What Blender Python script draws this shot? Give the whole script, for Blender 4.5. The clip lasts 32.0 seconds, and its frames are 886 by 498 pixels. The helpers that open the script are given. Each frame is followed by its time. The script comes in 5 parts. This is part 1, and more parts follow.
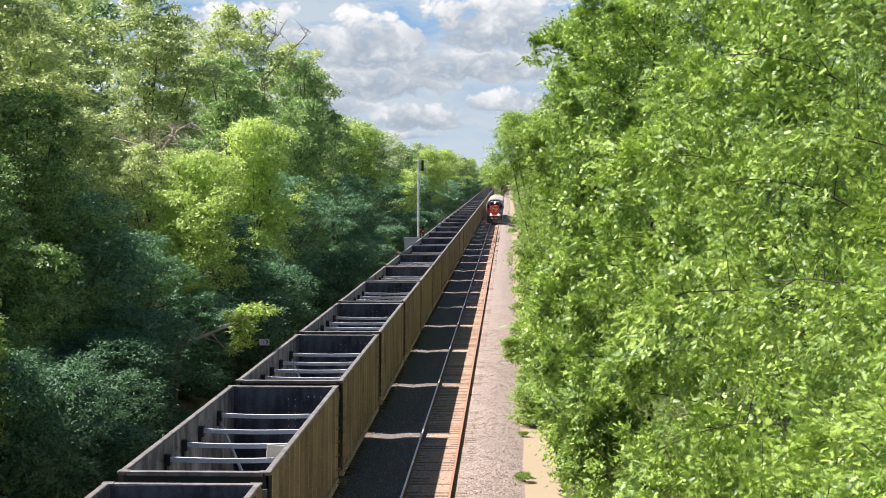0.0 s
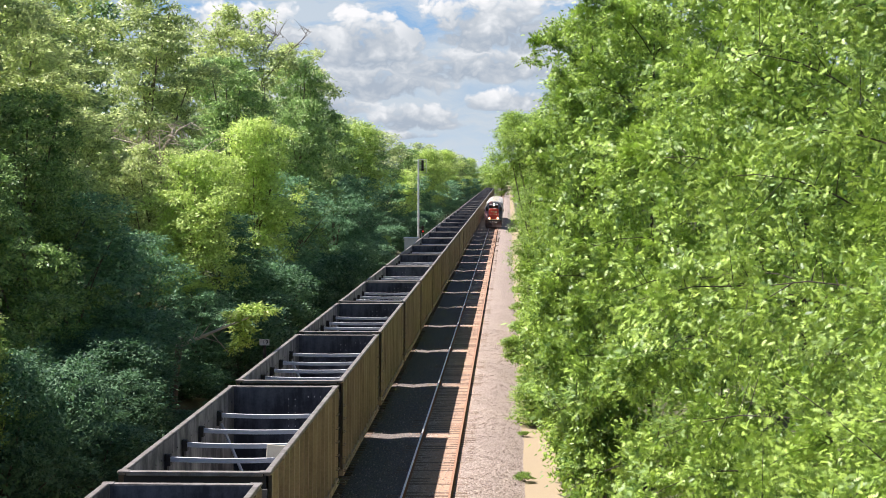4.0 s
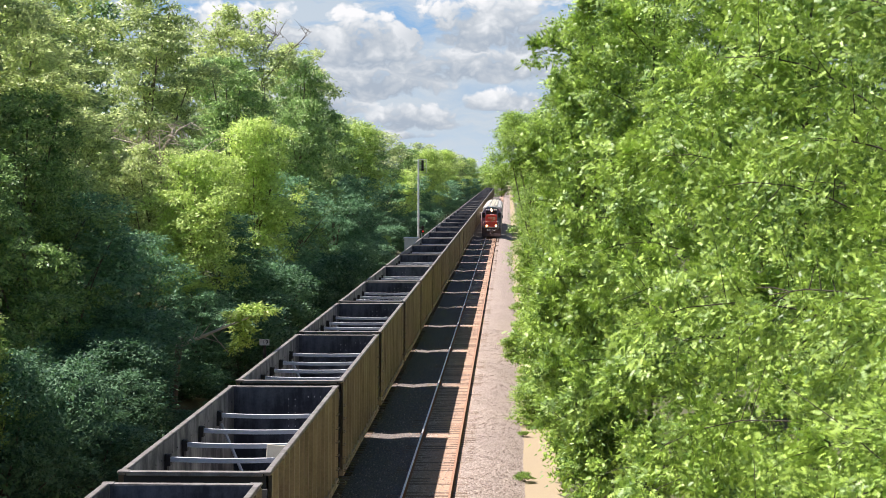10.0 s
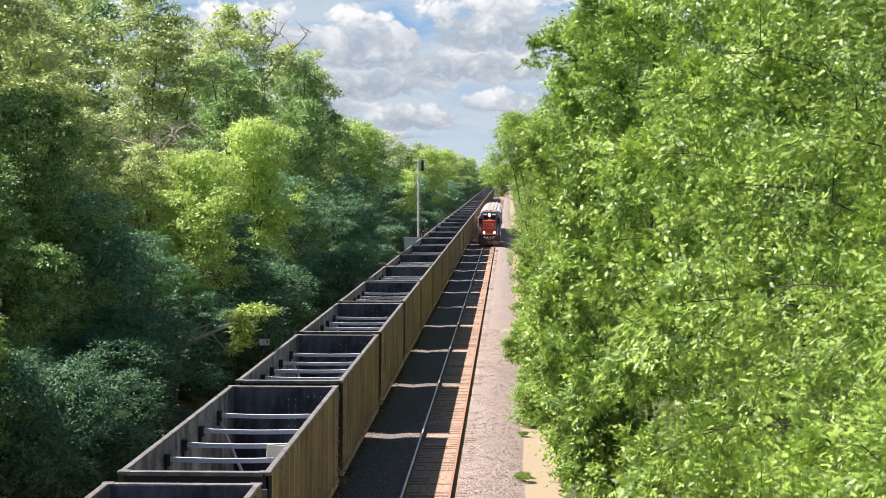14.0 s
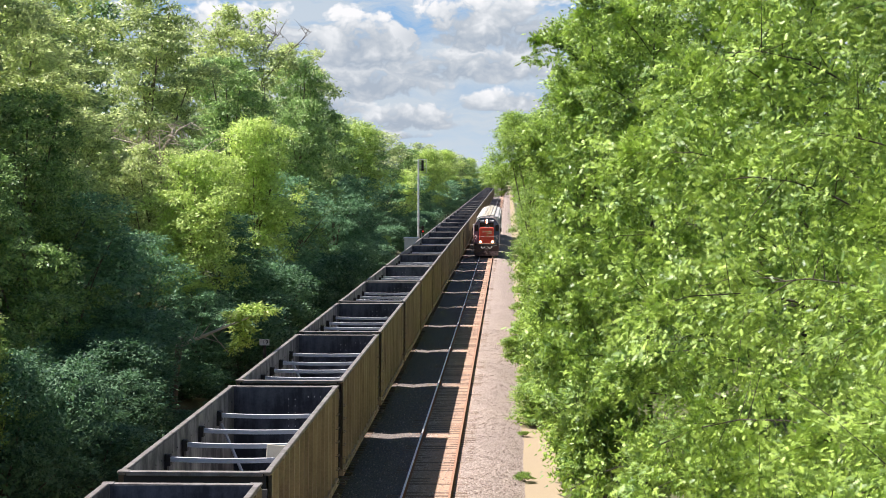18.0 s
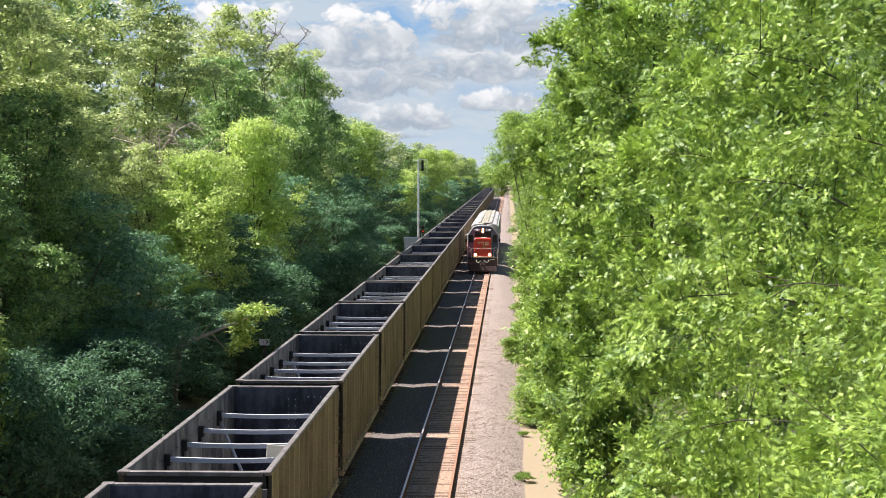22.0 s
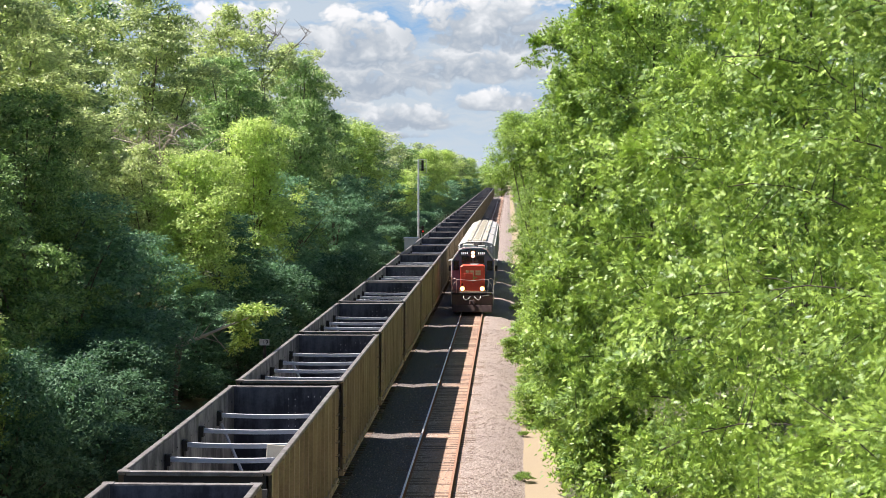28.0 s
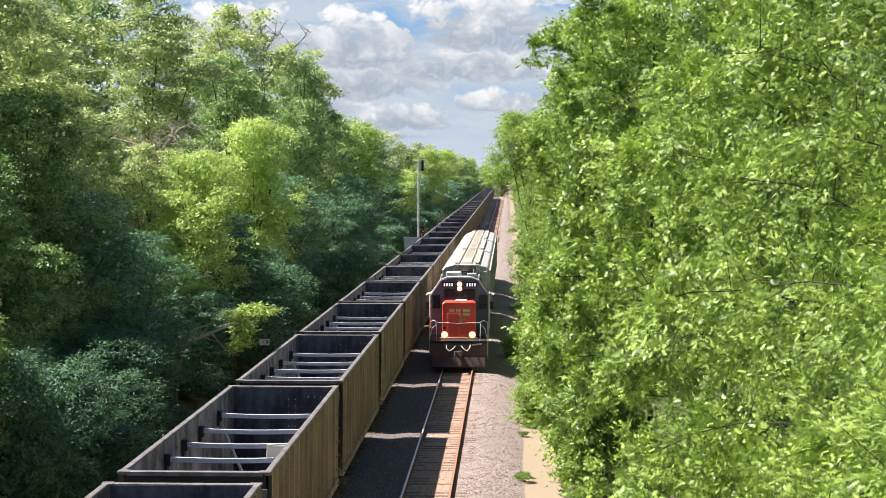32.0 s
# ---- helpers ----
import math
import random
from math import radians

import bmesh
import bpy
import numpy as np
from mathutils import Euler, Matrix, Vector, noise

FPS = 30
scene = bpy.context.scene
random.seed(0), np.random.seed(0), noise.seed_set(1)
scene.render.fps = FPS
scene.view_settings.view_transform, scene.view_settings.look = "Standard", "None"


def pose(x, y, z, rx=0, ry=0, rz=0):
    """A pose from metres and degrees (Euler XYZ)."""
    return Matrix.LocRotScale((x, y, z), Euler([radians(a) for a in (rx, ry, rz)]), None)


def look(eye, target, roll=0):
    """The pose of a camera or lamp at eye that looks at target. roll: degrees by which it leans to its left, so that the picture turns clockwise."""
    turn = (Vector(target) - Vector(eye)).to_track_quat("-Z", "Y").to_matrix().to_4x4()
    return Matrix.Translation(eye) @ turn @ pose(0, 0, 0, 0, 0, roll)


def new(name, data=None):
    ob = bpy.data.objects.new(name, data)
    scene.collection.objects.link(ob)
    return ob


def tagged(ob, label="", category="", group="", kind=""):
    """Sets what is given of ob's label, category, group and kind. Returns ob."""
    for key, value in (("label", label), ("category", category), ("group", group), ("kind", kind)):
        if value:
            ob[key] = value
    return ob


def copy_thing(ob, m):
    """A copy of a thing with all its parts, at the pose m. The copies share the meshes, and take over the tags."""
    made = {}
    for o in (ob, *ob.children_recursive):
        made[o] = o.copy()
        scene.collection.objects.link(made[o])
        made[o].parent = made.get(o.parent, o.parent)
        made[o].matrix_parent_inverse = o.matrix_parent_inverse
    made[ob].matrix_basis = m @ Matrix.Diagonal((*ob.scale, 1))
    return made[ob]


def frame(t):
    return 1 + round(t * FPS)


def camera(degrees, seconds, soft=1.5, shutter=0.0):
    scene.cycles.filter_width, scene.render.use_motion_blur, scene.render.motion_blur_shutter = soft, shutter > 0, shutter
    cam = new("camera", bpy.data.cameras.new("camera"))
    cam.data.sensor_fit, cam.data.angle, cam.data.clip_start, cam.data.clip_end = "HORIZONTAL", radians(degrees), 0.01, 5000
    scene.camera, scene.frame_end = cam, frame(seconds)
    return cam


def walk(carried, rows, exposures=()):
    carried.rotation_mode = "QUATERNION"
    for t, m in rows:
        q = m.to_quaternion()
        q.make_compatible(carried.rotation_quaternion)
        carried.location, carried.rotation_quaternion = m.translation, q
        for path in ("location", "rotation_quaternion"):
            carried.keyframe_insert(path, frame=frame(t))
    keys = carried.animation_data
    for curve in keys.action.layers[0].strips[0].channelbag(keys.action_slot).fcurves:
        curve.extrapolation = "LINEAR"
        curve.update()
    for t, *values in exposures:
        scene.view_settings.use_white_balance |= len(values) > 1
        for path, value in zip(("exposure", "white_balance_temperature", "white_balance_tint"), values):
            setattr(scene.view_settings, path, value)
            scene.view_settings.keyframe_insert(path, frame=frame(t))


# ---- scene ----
# World: y runs along the tracks, x = 0 is the middle of the open track, z = 0 its rail tops.
EYE = (2.57, 0.0, 10.2)
cam = camera(28.35, 32.0, soft=0.5)
STAND = pose(*EYE, 90 - 2.564, 0, 2.12)
walk(cam, [(0.0, STAND), (32.0, STAND)], exposures=[(0.0, 0.98, 6150, 17), (32.0, 0.98, 6150, 17)])

# ---- light ----
SUN_UP = 56.0
sky_world = bpy.data.worlds.new("daylight")
scene.world = sky_world
sky_world.use_nodes = True
_nt = sky_world.node_tree
_sky = _nt.nodes.new("ShaderNodeTexSky")
_sky.sky_type, _sky.sun_disc = "NISHITA", False
_sky.sun_elevation, _sky.sun_rotation = radians(SUN_UP), radians(-92)
_sky.dust_density, _sky.ozone_density = 0.4, 3.0
_nt.links.new(_sky.outputs[0], _nt.nodes["Background"].inputs[0])
_nt.nodes["Background"].inputs[1].default_value = 0.045
sun = new("sun", bpy.data.lights.new("sun", "SUN"))
sun.data.energy, sun.data.angle, sun.data.color = 5.0, radians(0.55), (1.0, 0.94, 0.84)
sun.matrix_world = look((-60, 2, 60 * math.tan(radians(SUN_UP))), (0, 0, 0))


# ---- materials ----
class Nodes:
    """A node material, written as short calls."""

    def __init__(self, name):
        self.mat = bpy.data.materials.new(name)
        self.mat.use_nodes = True
        self.t = self.mat.node_tree
        self.out = self.t.nodes["Material Output"]
        self.bsdf = self.t.nodes["Principled BSDF"]
        self.co = self.t.nodes.new("ShaderNodeTexCoord").outputs["Object"]

    def put(self, socket, value):
        if isinstance(value, bpy.types.NodeSocket):
            self.t.links.new(value, socket)
        elif isinstance(value, (tuple, list)) and len(value) == 3 and socket.type == "RGBA":
            socket.default_value = (*value, 1)
        else:
            socket.default_value = value

    def node(self, kind, out=0, props=(), **inputs):
        n = self.t.nodes.new("ShaderNode" + kind)
        if props:
            n.operation = props[0]
        if len(props) > 1:
            n.use_clamp = props[1]
        for key, value in inputs.items():
            key = int(key[1:]) if key[0] == "i" and key[1:].isdigit() else key.replace("_", " ")
            self.put(n.inputs[key], value)
        return n.outputs[out]

    def noise(self, scale, detail=4.0, rough=0.55, stretch=(1, 1, 1), at=None, distort=0.0):
        v = self.node("Mapping", Vector=at or self.co, Scale=stretch)
        return self.node("TexNoise", "Fac", Vector=v, Scale=scale, Detail=detail, Roughness=rough, Distortion=distort)

    def ramp(self, fac, *stops):
        n = self.t.nodes.new("ShaderNodeValToRGB")
        self.put(n.inputs[0], fac)
        while len(n.color_ramp.elements) < len(stops):
            n.color_ramp.elements.new(0.5)
        for e, (p, c) in zip(n.color_ramp.elements, stops):
            e.position, e.color = p, (c, c, c, 1) if isinstance(c, (int, float)) else (*c, 1)
        return n.outputs[0]

    def mix(self, fac, a, b, how="MIX"):
        n = self.t.nodes.new("ShaderNodeMix")
        n.data_type, n.blend_type = "RGBA", how
        self.put(n.inputs[0], fac), self.put(n.inputs[6], a), self.put(n.inputs[7], b)
        return n.outputs[2]

    def math(self, how, a, b=0.0, clamp=False):
        return self.node("Math", 0, (how, clamp), i0=a, i1=b)

    def bump(self, height, strength=0.3, distance=0.02):
        self.put(self.bsdf.inputs["Normal"], self.node("Bump", 0, (), Height=height, Strength=strength, Distance=distance))

    def done(self, colour, rough=0.6, metal=0.0, spec=0.5):
        self.put(self.bsdf.inputs["Base Color"], colour)
        self.put(self.bsdf.inputs["Roughness"], rough)
        self.put(self.bsdf.inputs["Metallic"], metal)
        self.put(self.bsdf.inputs["Specular IOR Level"], spec)
        return self.mat


def worn(name, colour, dirt, rough=0.6, metal=0.0, amount=0.5, scale=1.5, streak=1.0, vary=0.0):
    """Paint or metal with dirt in streaks, grain and fine relief."""
    n = Nodes(name)
    big = n.noise(scale, 6, 0.6, (1, 1, 1 / streak))
    fine = n.noise(scale * 14, 5, 0.65)
    fac = n.ramp(n.math("ADD", n.math("MULTIPLY", big, 0.7), n.math("MULTIPLY", fine, 0.3)), (0.5 - amount * 0.22, 0.0), (0.62, amount))
    col = n.mix(fac, colour, dirt)
    if vary:
        rnd = n.node("ObjectInfo", "Random")
        col = n.mix(n.math("MULTIPLY", rnd, vary), col, tuple(c * 0.45 for c in colour))
    n.bump(fine, 0.25, 0.006)
    return n.done(col, n.ramp(big, (0.3, max(rough - 0.12, 0.05)), (0.7, min(rough + 0.15, 1.0))), metal)


def sooty(name, steel, soot):
    """Scoured inner plate: broad soot patches, run-down streaks and bright scuffs."""
    n = Nodes(name)
    broad = n.noise(0.55, 5, 0.6, (1, 1, 0.8))
    runs = n.noise(2.6, 6, 0.65, (1, 1, 0.16))
    fine = n.noise(16, 5, 0.65)
    mixed = n.math("ADD", n.math("MULTIPLY", broad, 0.55), n.math("ADD", n.math("MULTIPLY", runs, 0.33), n.math("MULTIPLY", fine, 0.12)))
    col = n.mix(n.ramp(mixed, (0.38, 0.04), (0.47, 0.5), (0.56, 0.95)), steel, soot)
    n.bump(fine, 0.3, 0.006)
    return n.done(col, n.ramp(broad, (0.3, 0.45), (0.7, 0.75)), 0.15)


def glowing(name, colour, strength):
    n = Nodes(name)
    n.put(n.bsdf.inputs["Emission Color"], colour)
    n.put(n.bsdf.inputs["Emission Strength"], strength)
    return n.done(colour, 0.3)


def leafy(name, dark, light, through_light=0.35, patch=0.35, gloss=0.42, shine=(0.3, 0.5, 0.05), pale=0.0, mid=(2.0, 0.4)):
    """Leaves: tint by leaf and by patch, with light that shines through."""
    n = Nodes(name)
    isle = n.node("NewGeometry", "Random Per Island")
    tree_tint = n.node("ObjectInfo", "Random")
    big = n.noise(patch, 3, 0.6)
    fac = n.math("ADD", n.math("MULTIPLY", isle, 0.75), n.math("MULTIPLY", big, 0.45))
    fac = n.math("ADD", fac, n.math("MULTIPLY", tree_tint, 0.28))
    spray = n.math("SUBTRACT", n.noise(mid[0], 2, 0.5), 0.5)
    fac = n.math("ADD", fac, n.math("MULTIPLY", spray, mid[1] * 2))
    col = n.ramp(fac, (0.25, dark), (0.72, tuple((a + b) / 2 for a, b in zip(dark, light))), (1.1, light))
    if pale:
        spot = n.ramp(n.noise(1.1, 4, 0.6), (0.56, 0.0), (0.68, pale))
        col = n.mix(n.math("MULTIPLY", spot, n.math("ADD", isle, 0.25, True)), col, (0.47, 0.64, 0.36))
    n.done(col, gloss, 0.0, 0.35)
    tr = n.node("BsdfTranslucent", 0, (), Color=n.mix(0.5, col, shine))
    n.put(n.out.inputs["Surface"], n.node("MixShader", 0, (), i0=through_light, i1=n.bsdf.outputs[0], i2=tr))
    return n.mat


def bark(name, a, b):
    n = Nodes(name)
    g = n.noise(6, 6, 0.7, (1, 1, 0.18))
    n.bump(g, 0.8, 0.03)
    return n.done(n.ramp(g, (0.3, a), (0.7, b)), 0.9)


def ground_mat():
    n = Nodes("earth_and_weeds")
    a, b, c = n.noise(0.25, 6, 0.6), n.noise(3, 6, 0.7), n.noise(30, 4, 0.7)
    sand = n.mix(c, (0.27, 0.205, 0.125), (0.43, 0.34, 0.22))
    soil = n.mix(b, (0.055, 0.05, 0.03), (0.1, 0.11, 0.04))
    x = n.node("SeparateXYZ", 0, (), i0=n.co)
    bare = n.math("MULTIPLY", n.ramp(n.math("ADD", x, n.math("MULTIPLY", b, 1.2)), (0.0, 0.0), (1.0, 1.0)), 1.0)
    near = n.math("LESS_THAN", n.math("ABSOLUTE", n.math("SUBTRACT", x, 3.4)), n.math("ADD", 0.3, n.math("MULTIPLY", b, 1.4)))
    n.bump(c, 0.5, 0.03)
    return n.done(n.mix(n.math("MULTIPLY", near, bare), soil, sand), 0.95)


def ballast_mat():
    n = Nodes("crushed_stone")
    vor = n.t.nodes.new("ShaderNodeTexVoronoi")
    n.put(vor.inputs["Vector"], n.co)
    vor.inputs["Scale"].default_value = 24.0
    cell = n.node("SeparateColor", 0, (), i0=vor.outputs["Color"])
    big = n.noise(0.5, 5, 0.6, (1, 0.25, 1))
    stone = n.ramp(cell, (0.0, (0.15, 0.113, 0.093)), (0.35, (0.29, 0.226, 0.188)), (0.75, (0.43, 0.342, 0.283)), (1.0, (0.6, 0.5, 0.42)))
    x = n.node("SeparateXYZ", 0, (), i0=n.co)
    # Rust thins on the train side, in step with the painted shade below.
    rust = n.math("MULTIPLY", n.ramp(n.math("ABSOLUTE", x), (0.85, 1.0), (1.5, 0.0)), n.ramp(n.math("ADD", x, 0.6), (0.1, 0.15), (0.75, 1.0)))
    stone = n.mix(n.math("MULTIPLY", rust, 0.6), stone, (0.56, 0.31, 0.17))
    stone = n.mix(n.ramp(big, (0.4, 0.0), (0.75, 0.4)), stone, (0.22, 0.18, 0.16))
    # Shade beside the standing train, darkened into the stone colour.
    train_shade = n.math("MULTIPLY", n.math("LESS_THAN", n.math("ADD", x, n.math("MULTIPLY", big, 0.9)), -0.3), 0.62)
    n.bump(vor.outputs["Distance"], 0.6, 0.03)
    return n.done(n.mix(train_shade, stone, (0.06, 0.058, 0.06)), 0.9)


M_GROUND, M_BALLAST = ground_mat(), ballast_mat()


def stone_mat():
    n = Nodes("loose_stone")
    isle = n.node("NewGeometry", "Random Per Island")
    n.bump(n.noise(40, 3), 0.4, 0.01)
    return n.done(n.ramp(isle, (0.0, (0.24, 0.18, 0.15)), (0.5, (0.4, 0.32, 0.27)), (1.0, (0.6, 0.49, 0.41))), 0.9)


M_STONE = stone_mat()
M_TIE = worn("weathered_tie_wood", (0.27, 0.18, 0.12), (0.11, 0.08, 0.06), 0.9, 0, 0.8, 5, 1, 0.5)
M_RAIL_TOP = worn("polished_rail_steel", (0.86, 0.8, 0.76), (0.62, 0.5, 0.43), 0.5, 1.0, 0.3, 3)
M_RAIL_DULL = worn("dull_rail_steel", (0.52, 0.3, 0.19), (0.33, 0.17, 0.1), 0.6, 0.5, 0.5, 4)
M_RAIL_RUST = worn("rusty_rail_steel", (0.3, 0.125, 0.055), (0.17, 0.08, 0.045), 0.85, 0.1, 0.7, 5)
M_CAR_SIDE = worn("bronze_brown_car_paint", (0.5, 0.4, 0.245), (0.19, 0.142, 0.092), 0.55, 0.15, 0.8, 1.1, 4.5, 0.2)
M_CAR_RIM = worn("scuffed_rim_steel", (0.34, 0.31, 0.285), (0.1, 0.085, 0.075), 0.6, 0.3, 0.8, 2.2)
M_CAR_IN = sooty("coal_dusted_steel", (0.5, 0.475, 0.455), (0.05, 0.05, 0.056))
# End plates take darker, bluer tones than the side plates.
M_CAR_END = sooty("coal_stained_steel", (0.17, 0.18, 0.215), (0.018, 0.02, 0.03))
M_CAR_FLOOR = worn("coal_dust", (0.035, 0.035, 0.045), (0.015, 0.015, 0.02), 0.85, 0, 0.7, 2)
M_BAR = worn("bare_crossbar_steel", (0.78, 0.78, 0.8), (0.45, 0.44, 0.45), 0.5, 0.2, 0.5, 4)
M_BLACK = worn("black_running_gear", (0.03, 0.028, 0.027), (0.075, 0.06, 0.045), 0.75, 0.2, 0.7, 3)
M_WHITE_IRON = worn("white_grab_iron", (0.75, 0.73, 0.68), (0.35, 0.3, 0.25), 0.55, 0, 0.5, 8)
M_DULL_IRON = worn("dull_grab_iron", (0.3, 0.25, 0.19), (0.14, 0.11, 0.08), 0.65, 0.1, 0.6, 8)
M_RED = worn("scarlet_loco_paint", (0.86, 0.1, 0.055), (0.6, 0.07, 0.04), 0.42, 0, 0.4, 1.6, 2)
M_GREY = worn("charcoal_loco_paint", (0.06, 0.066, 0.078), (0.1, 0.1, 0.1), 0.5, 0, 0.5, 1.4, 2)
M_CAB = worn("slate_grey_cab_paint", (0.1, 0.155, 0.235), (0.06, 0.085, 0.12), 0.5, 0, 0.5, 1.4, 2)
M_PILOT = worn("grimy_pilot_paint", (0.12, 0.07, 0.062), (0.05, 0.045, 0.045), 0.65, 0, 0.6, 2)
M_HOPPER = worn("pale_grey_hopper_paint", (0.6, 0.575, 0.53), (0.36, 0.33, 0.29), 0.6, 0, 0.6, 1.0, 2.5, 0.2)
M_HATCH = worn("cream_hatch_paint", (0.66, 0.61, 0.48), (0.42, 0.38, 0.31), 0.6, 0, 0.5, 3)
M_CREAM = worn("cream_lettering", (0.85, 0.66, 0.4), (0.6, 0.28, 0.15), 0.5, 0, 0.5, 6)
M_GOLD = worn("faded_gold_crest_paint", (0.55, 0.4, 0.12), (0.4, 0.12, 0.06), 0.5, 0, 0.6, 7)
M_GLASS = worn("dark_cab_glass", (0.008, 0.01, 0.012), (0.012, 0.012, 0.013), 0.2, 0, 0.3, 2)
M_BOARD = worn("number_board_black", (0.012, 0.012, 0.014), (0.02, 0.02, 0.02), 0.4)
M_GALV = worn("galvanised_steel", (0.74, 0.75, 0.76), (0.5, 0.5, 0.5), 0.5, 0.25, 0.5, 4)
M_CABINET = worn("aluminium_cabinet", (0.8, 0.81, 0.82), (0.6, 0.6, 0.58), 0.5, 0.05, 0.5, 2)
M_LAMP = glowing("lit_headlamp", (1.0, 0.8, 0.5), 9.0)


def lamp_halo_mat():
    """A lamp dish whose glow stands in for a halo, hottest in the middle."""
    n = Nodes("lit_reflector")
    g = n.t.nodes.new("ShaderNodeTexCoord").outputs["Generated"]
    off = n.node("VectorMath", 0, ("SUBTRACT",), i0=g, i1=(0.5, 0.5, 0.5))
    flat = n.node("VectorMath", 0, ("MULTIPLY",), i0=off, i1=(1.0, 0.0, 1.0))
    d = n.node("VectorMath", 1, ("LENGTH",), i0=flat)
    n.put(n.bsdf.inputs["Emission Color"], (1.0, 0.3, 0.08))
    n.put(n.bsdf.inputs["Emission Strength"], n.ramp(d, (0.25, 3.0), (0.5, 0.5)))
    return n.done((0.3, 0.1, 0.06), 0.3)


M_LAMP_HALO = lamp_halo_mat()
M_SIGNAL = glowing("red_signal_lens", (1.0, 0.05, 0.03), 0.3)
M_FIGURE = glowing("lit_number_figures", (0.9, 0.92, 0.95), 0.35)
M_LENS = worn("dark_lens", (0.02, 0.02, 0.02), (0.03, 0.03, 0.03), 0.2)
M_BARK = bark("grey_brown_bark", (0.075, 0.058, 0.042), (0.21, 0.17, 0.13))
M_BOUGH = bark("dark_bough_bark", (0.025, 0.02, 0.016), (0.09, 0.07, 0.055))
M_TWIG = bark("pale_dead_wood", (0.26, 0.21, 0.17), (0.5, 0.43, 0.36))
M_SPLINTER = bark("fresh_split_wood", (0.48, 0.4, 0.31), (0.76, 0.67, 0.56))
L_LOCUST = leafy("locust_leaves", (0.065, 0.145, 0.024), (0.47, 0.64, 0.115), 0.24, 0.9, shine=(0.34, 0.5, 0.06), pale=0.75, mid=(1.6, 0.55))
L_MAPLE = leafy("deep_green_leaves", (0.05, 0.115, 0.04), (0.44, 0.6, 0.21), 0.28, shine=(0.27, 0.5, 0.12), mid=(1.5, 0.6))
L_OLIVE = leafy("olive_green_leaves", (0.14, 0.21, 0.07), (0.78, 0.84, 0.38), 0.33, shine=(0.5, 0.66, 0.22), mid=(1.5, 0.6))
L_YELLOW = leafy("yellow_green_leaves", (0.19, 0.31, 0.07), (0.74, 0.87, 0.28), 0.38, shine=(0.56, 0.72, 0.15), mid=(1.8, 0.5))
# Shade of the low left bank is put into these two leaf colours.
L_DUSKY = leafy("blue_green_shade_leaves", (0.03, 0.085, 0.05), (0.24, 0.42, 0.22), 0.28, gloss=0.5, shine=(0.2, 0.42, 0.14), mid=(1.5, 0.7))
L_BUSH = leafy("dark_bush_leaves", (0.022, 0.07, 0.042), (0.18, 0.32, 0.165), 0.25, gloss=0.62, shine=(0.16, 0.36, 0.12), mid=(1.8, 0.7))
L_WEED = leafy("trackside_weed_leaves", (0.1, 0.19, 0.03), (0.36, 0.48, 0.1), 0.4)


CLOUDS = (
    # middle, base, half width, height of each bank of cumulus, in parts of the sky sheet; far ones first
    (-2.2, 0.6, 1.3, 0.16), (-1.6, 0.86, 1.1, 0.5), (0.1, 1.16, 1.2, 0.34), (-3.6, 1.1, 1.5, 0.5),
    (-2.3, 1.5, 1.7, 0.7), (-0.4, 1.78, 2.2, 0.6), (2.4, 1.6, 1.6, 0.6), (-2.45, 2.1, 1.5, 0.95), (0.0, 2.42, 2.0, 0.95), (-4.7, 2.3, 1.75, 0.86),
    (-6.8, 2.82, 0.35, 0.2), (-9.5, 1.6, 2.2, 1.2), (5.5, 2.3, 2.6, 1.2), (9.5, 1.2, 2.4, 1.0), (-13.5, 2.6, 2.6, 1.3), (-3.0, 4.0, 2.6, 0.7), (2.6, 4.3, 2.8, 0.8), (-8.0, 4.6, 2.4, 0.9),
)


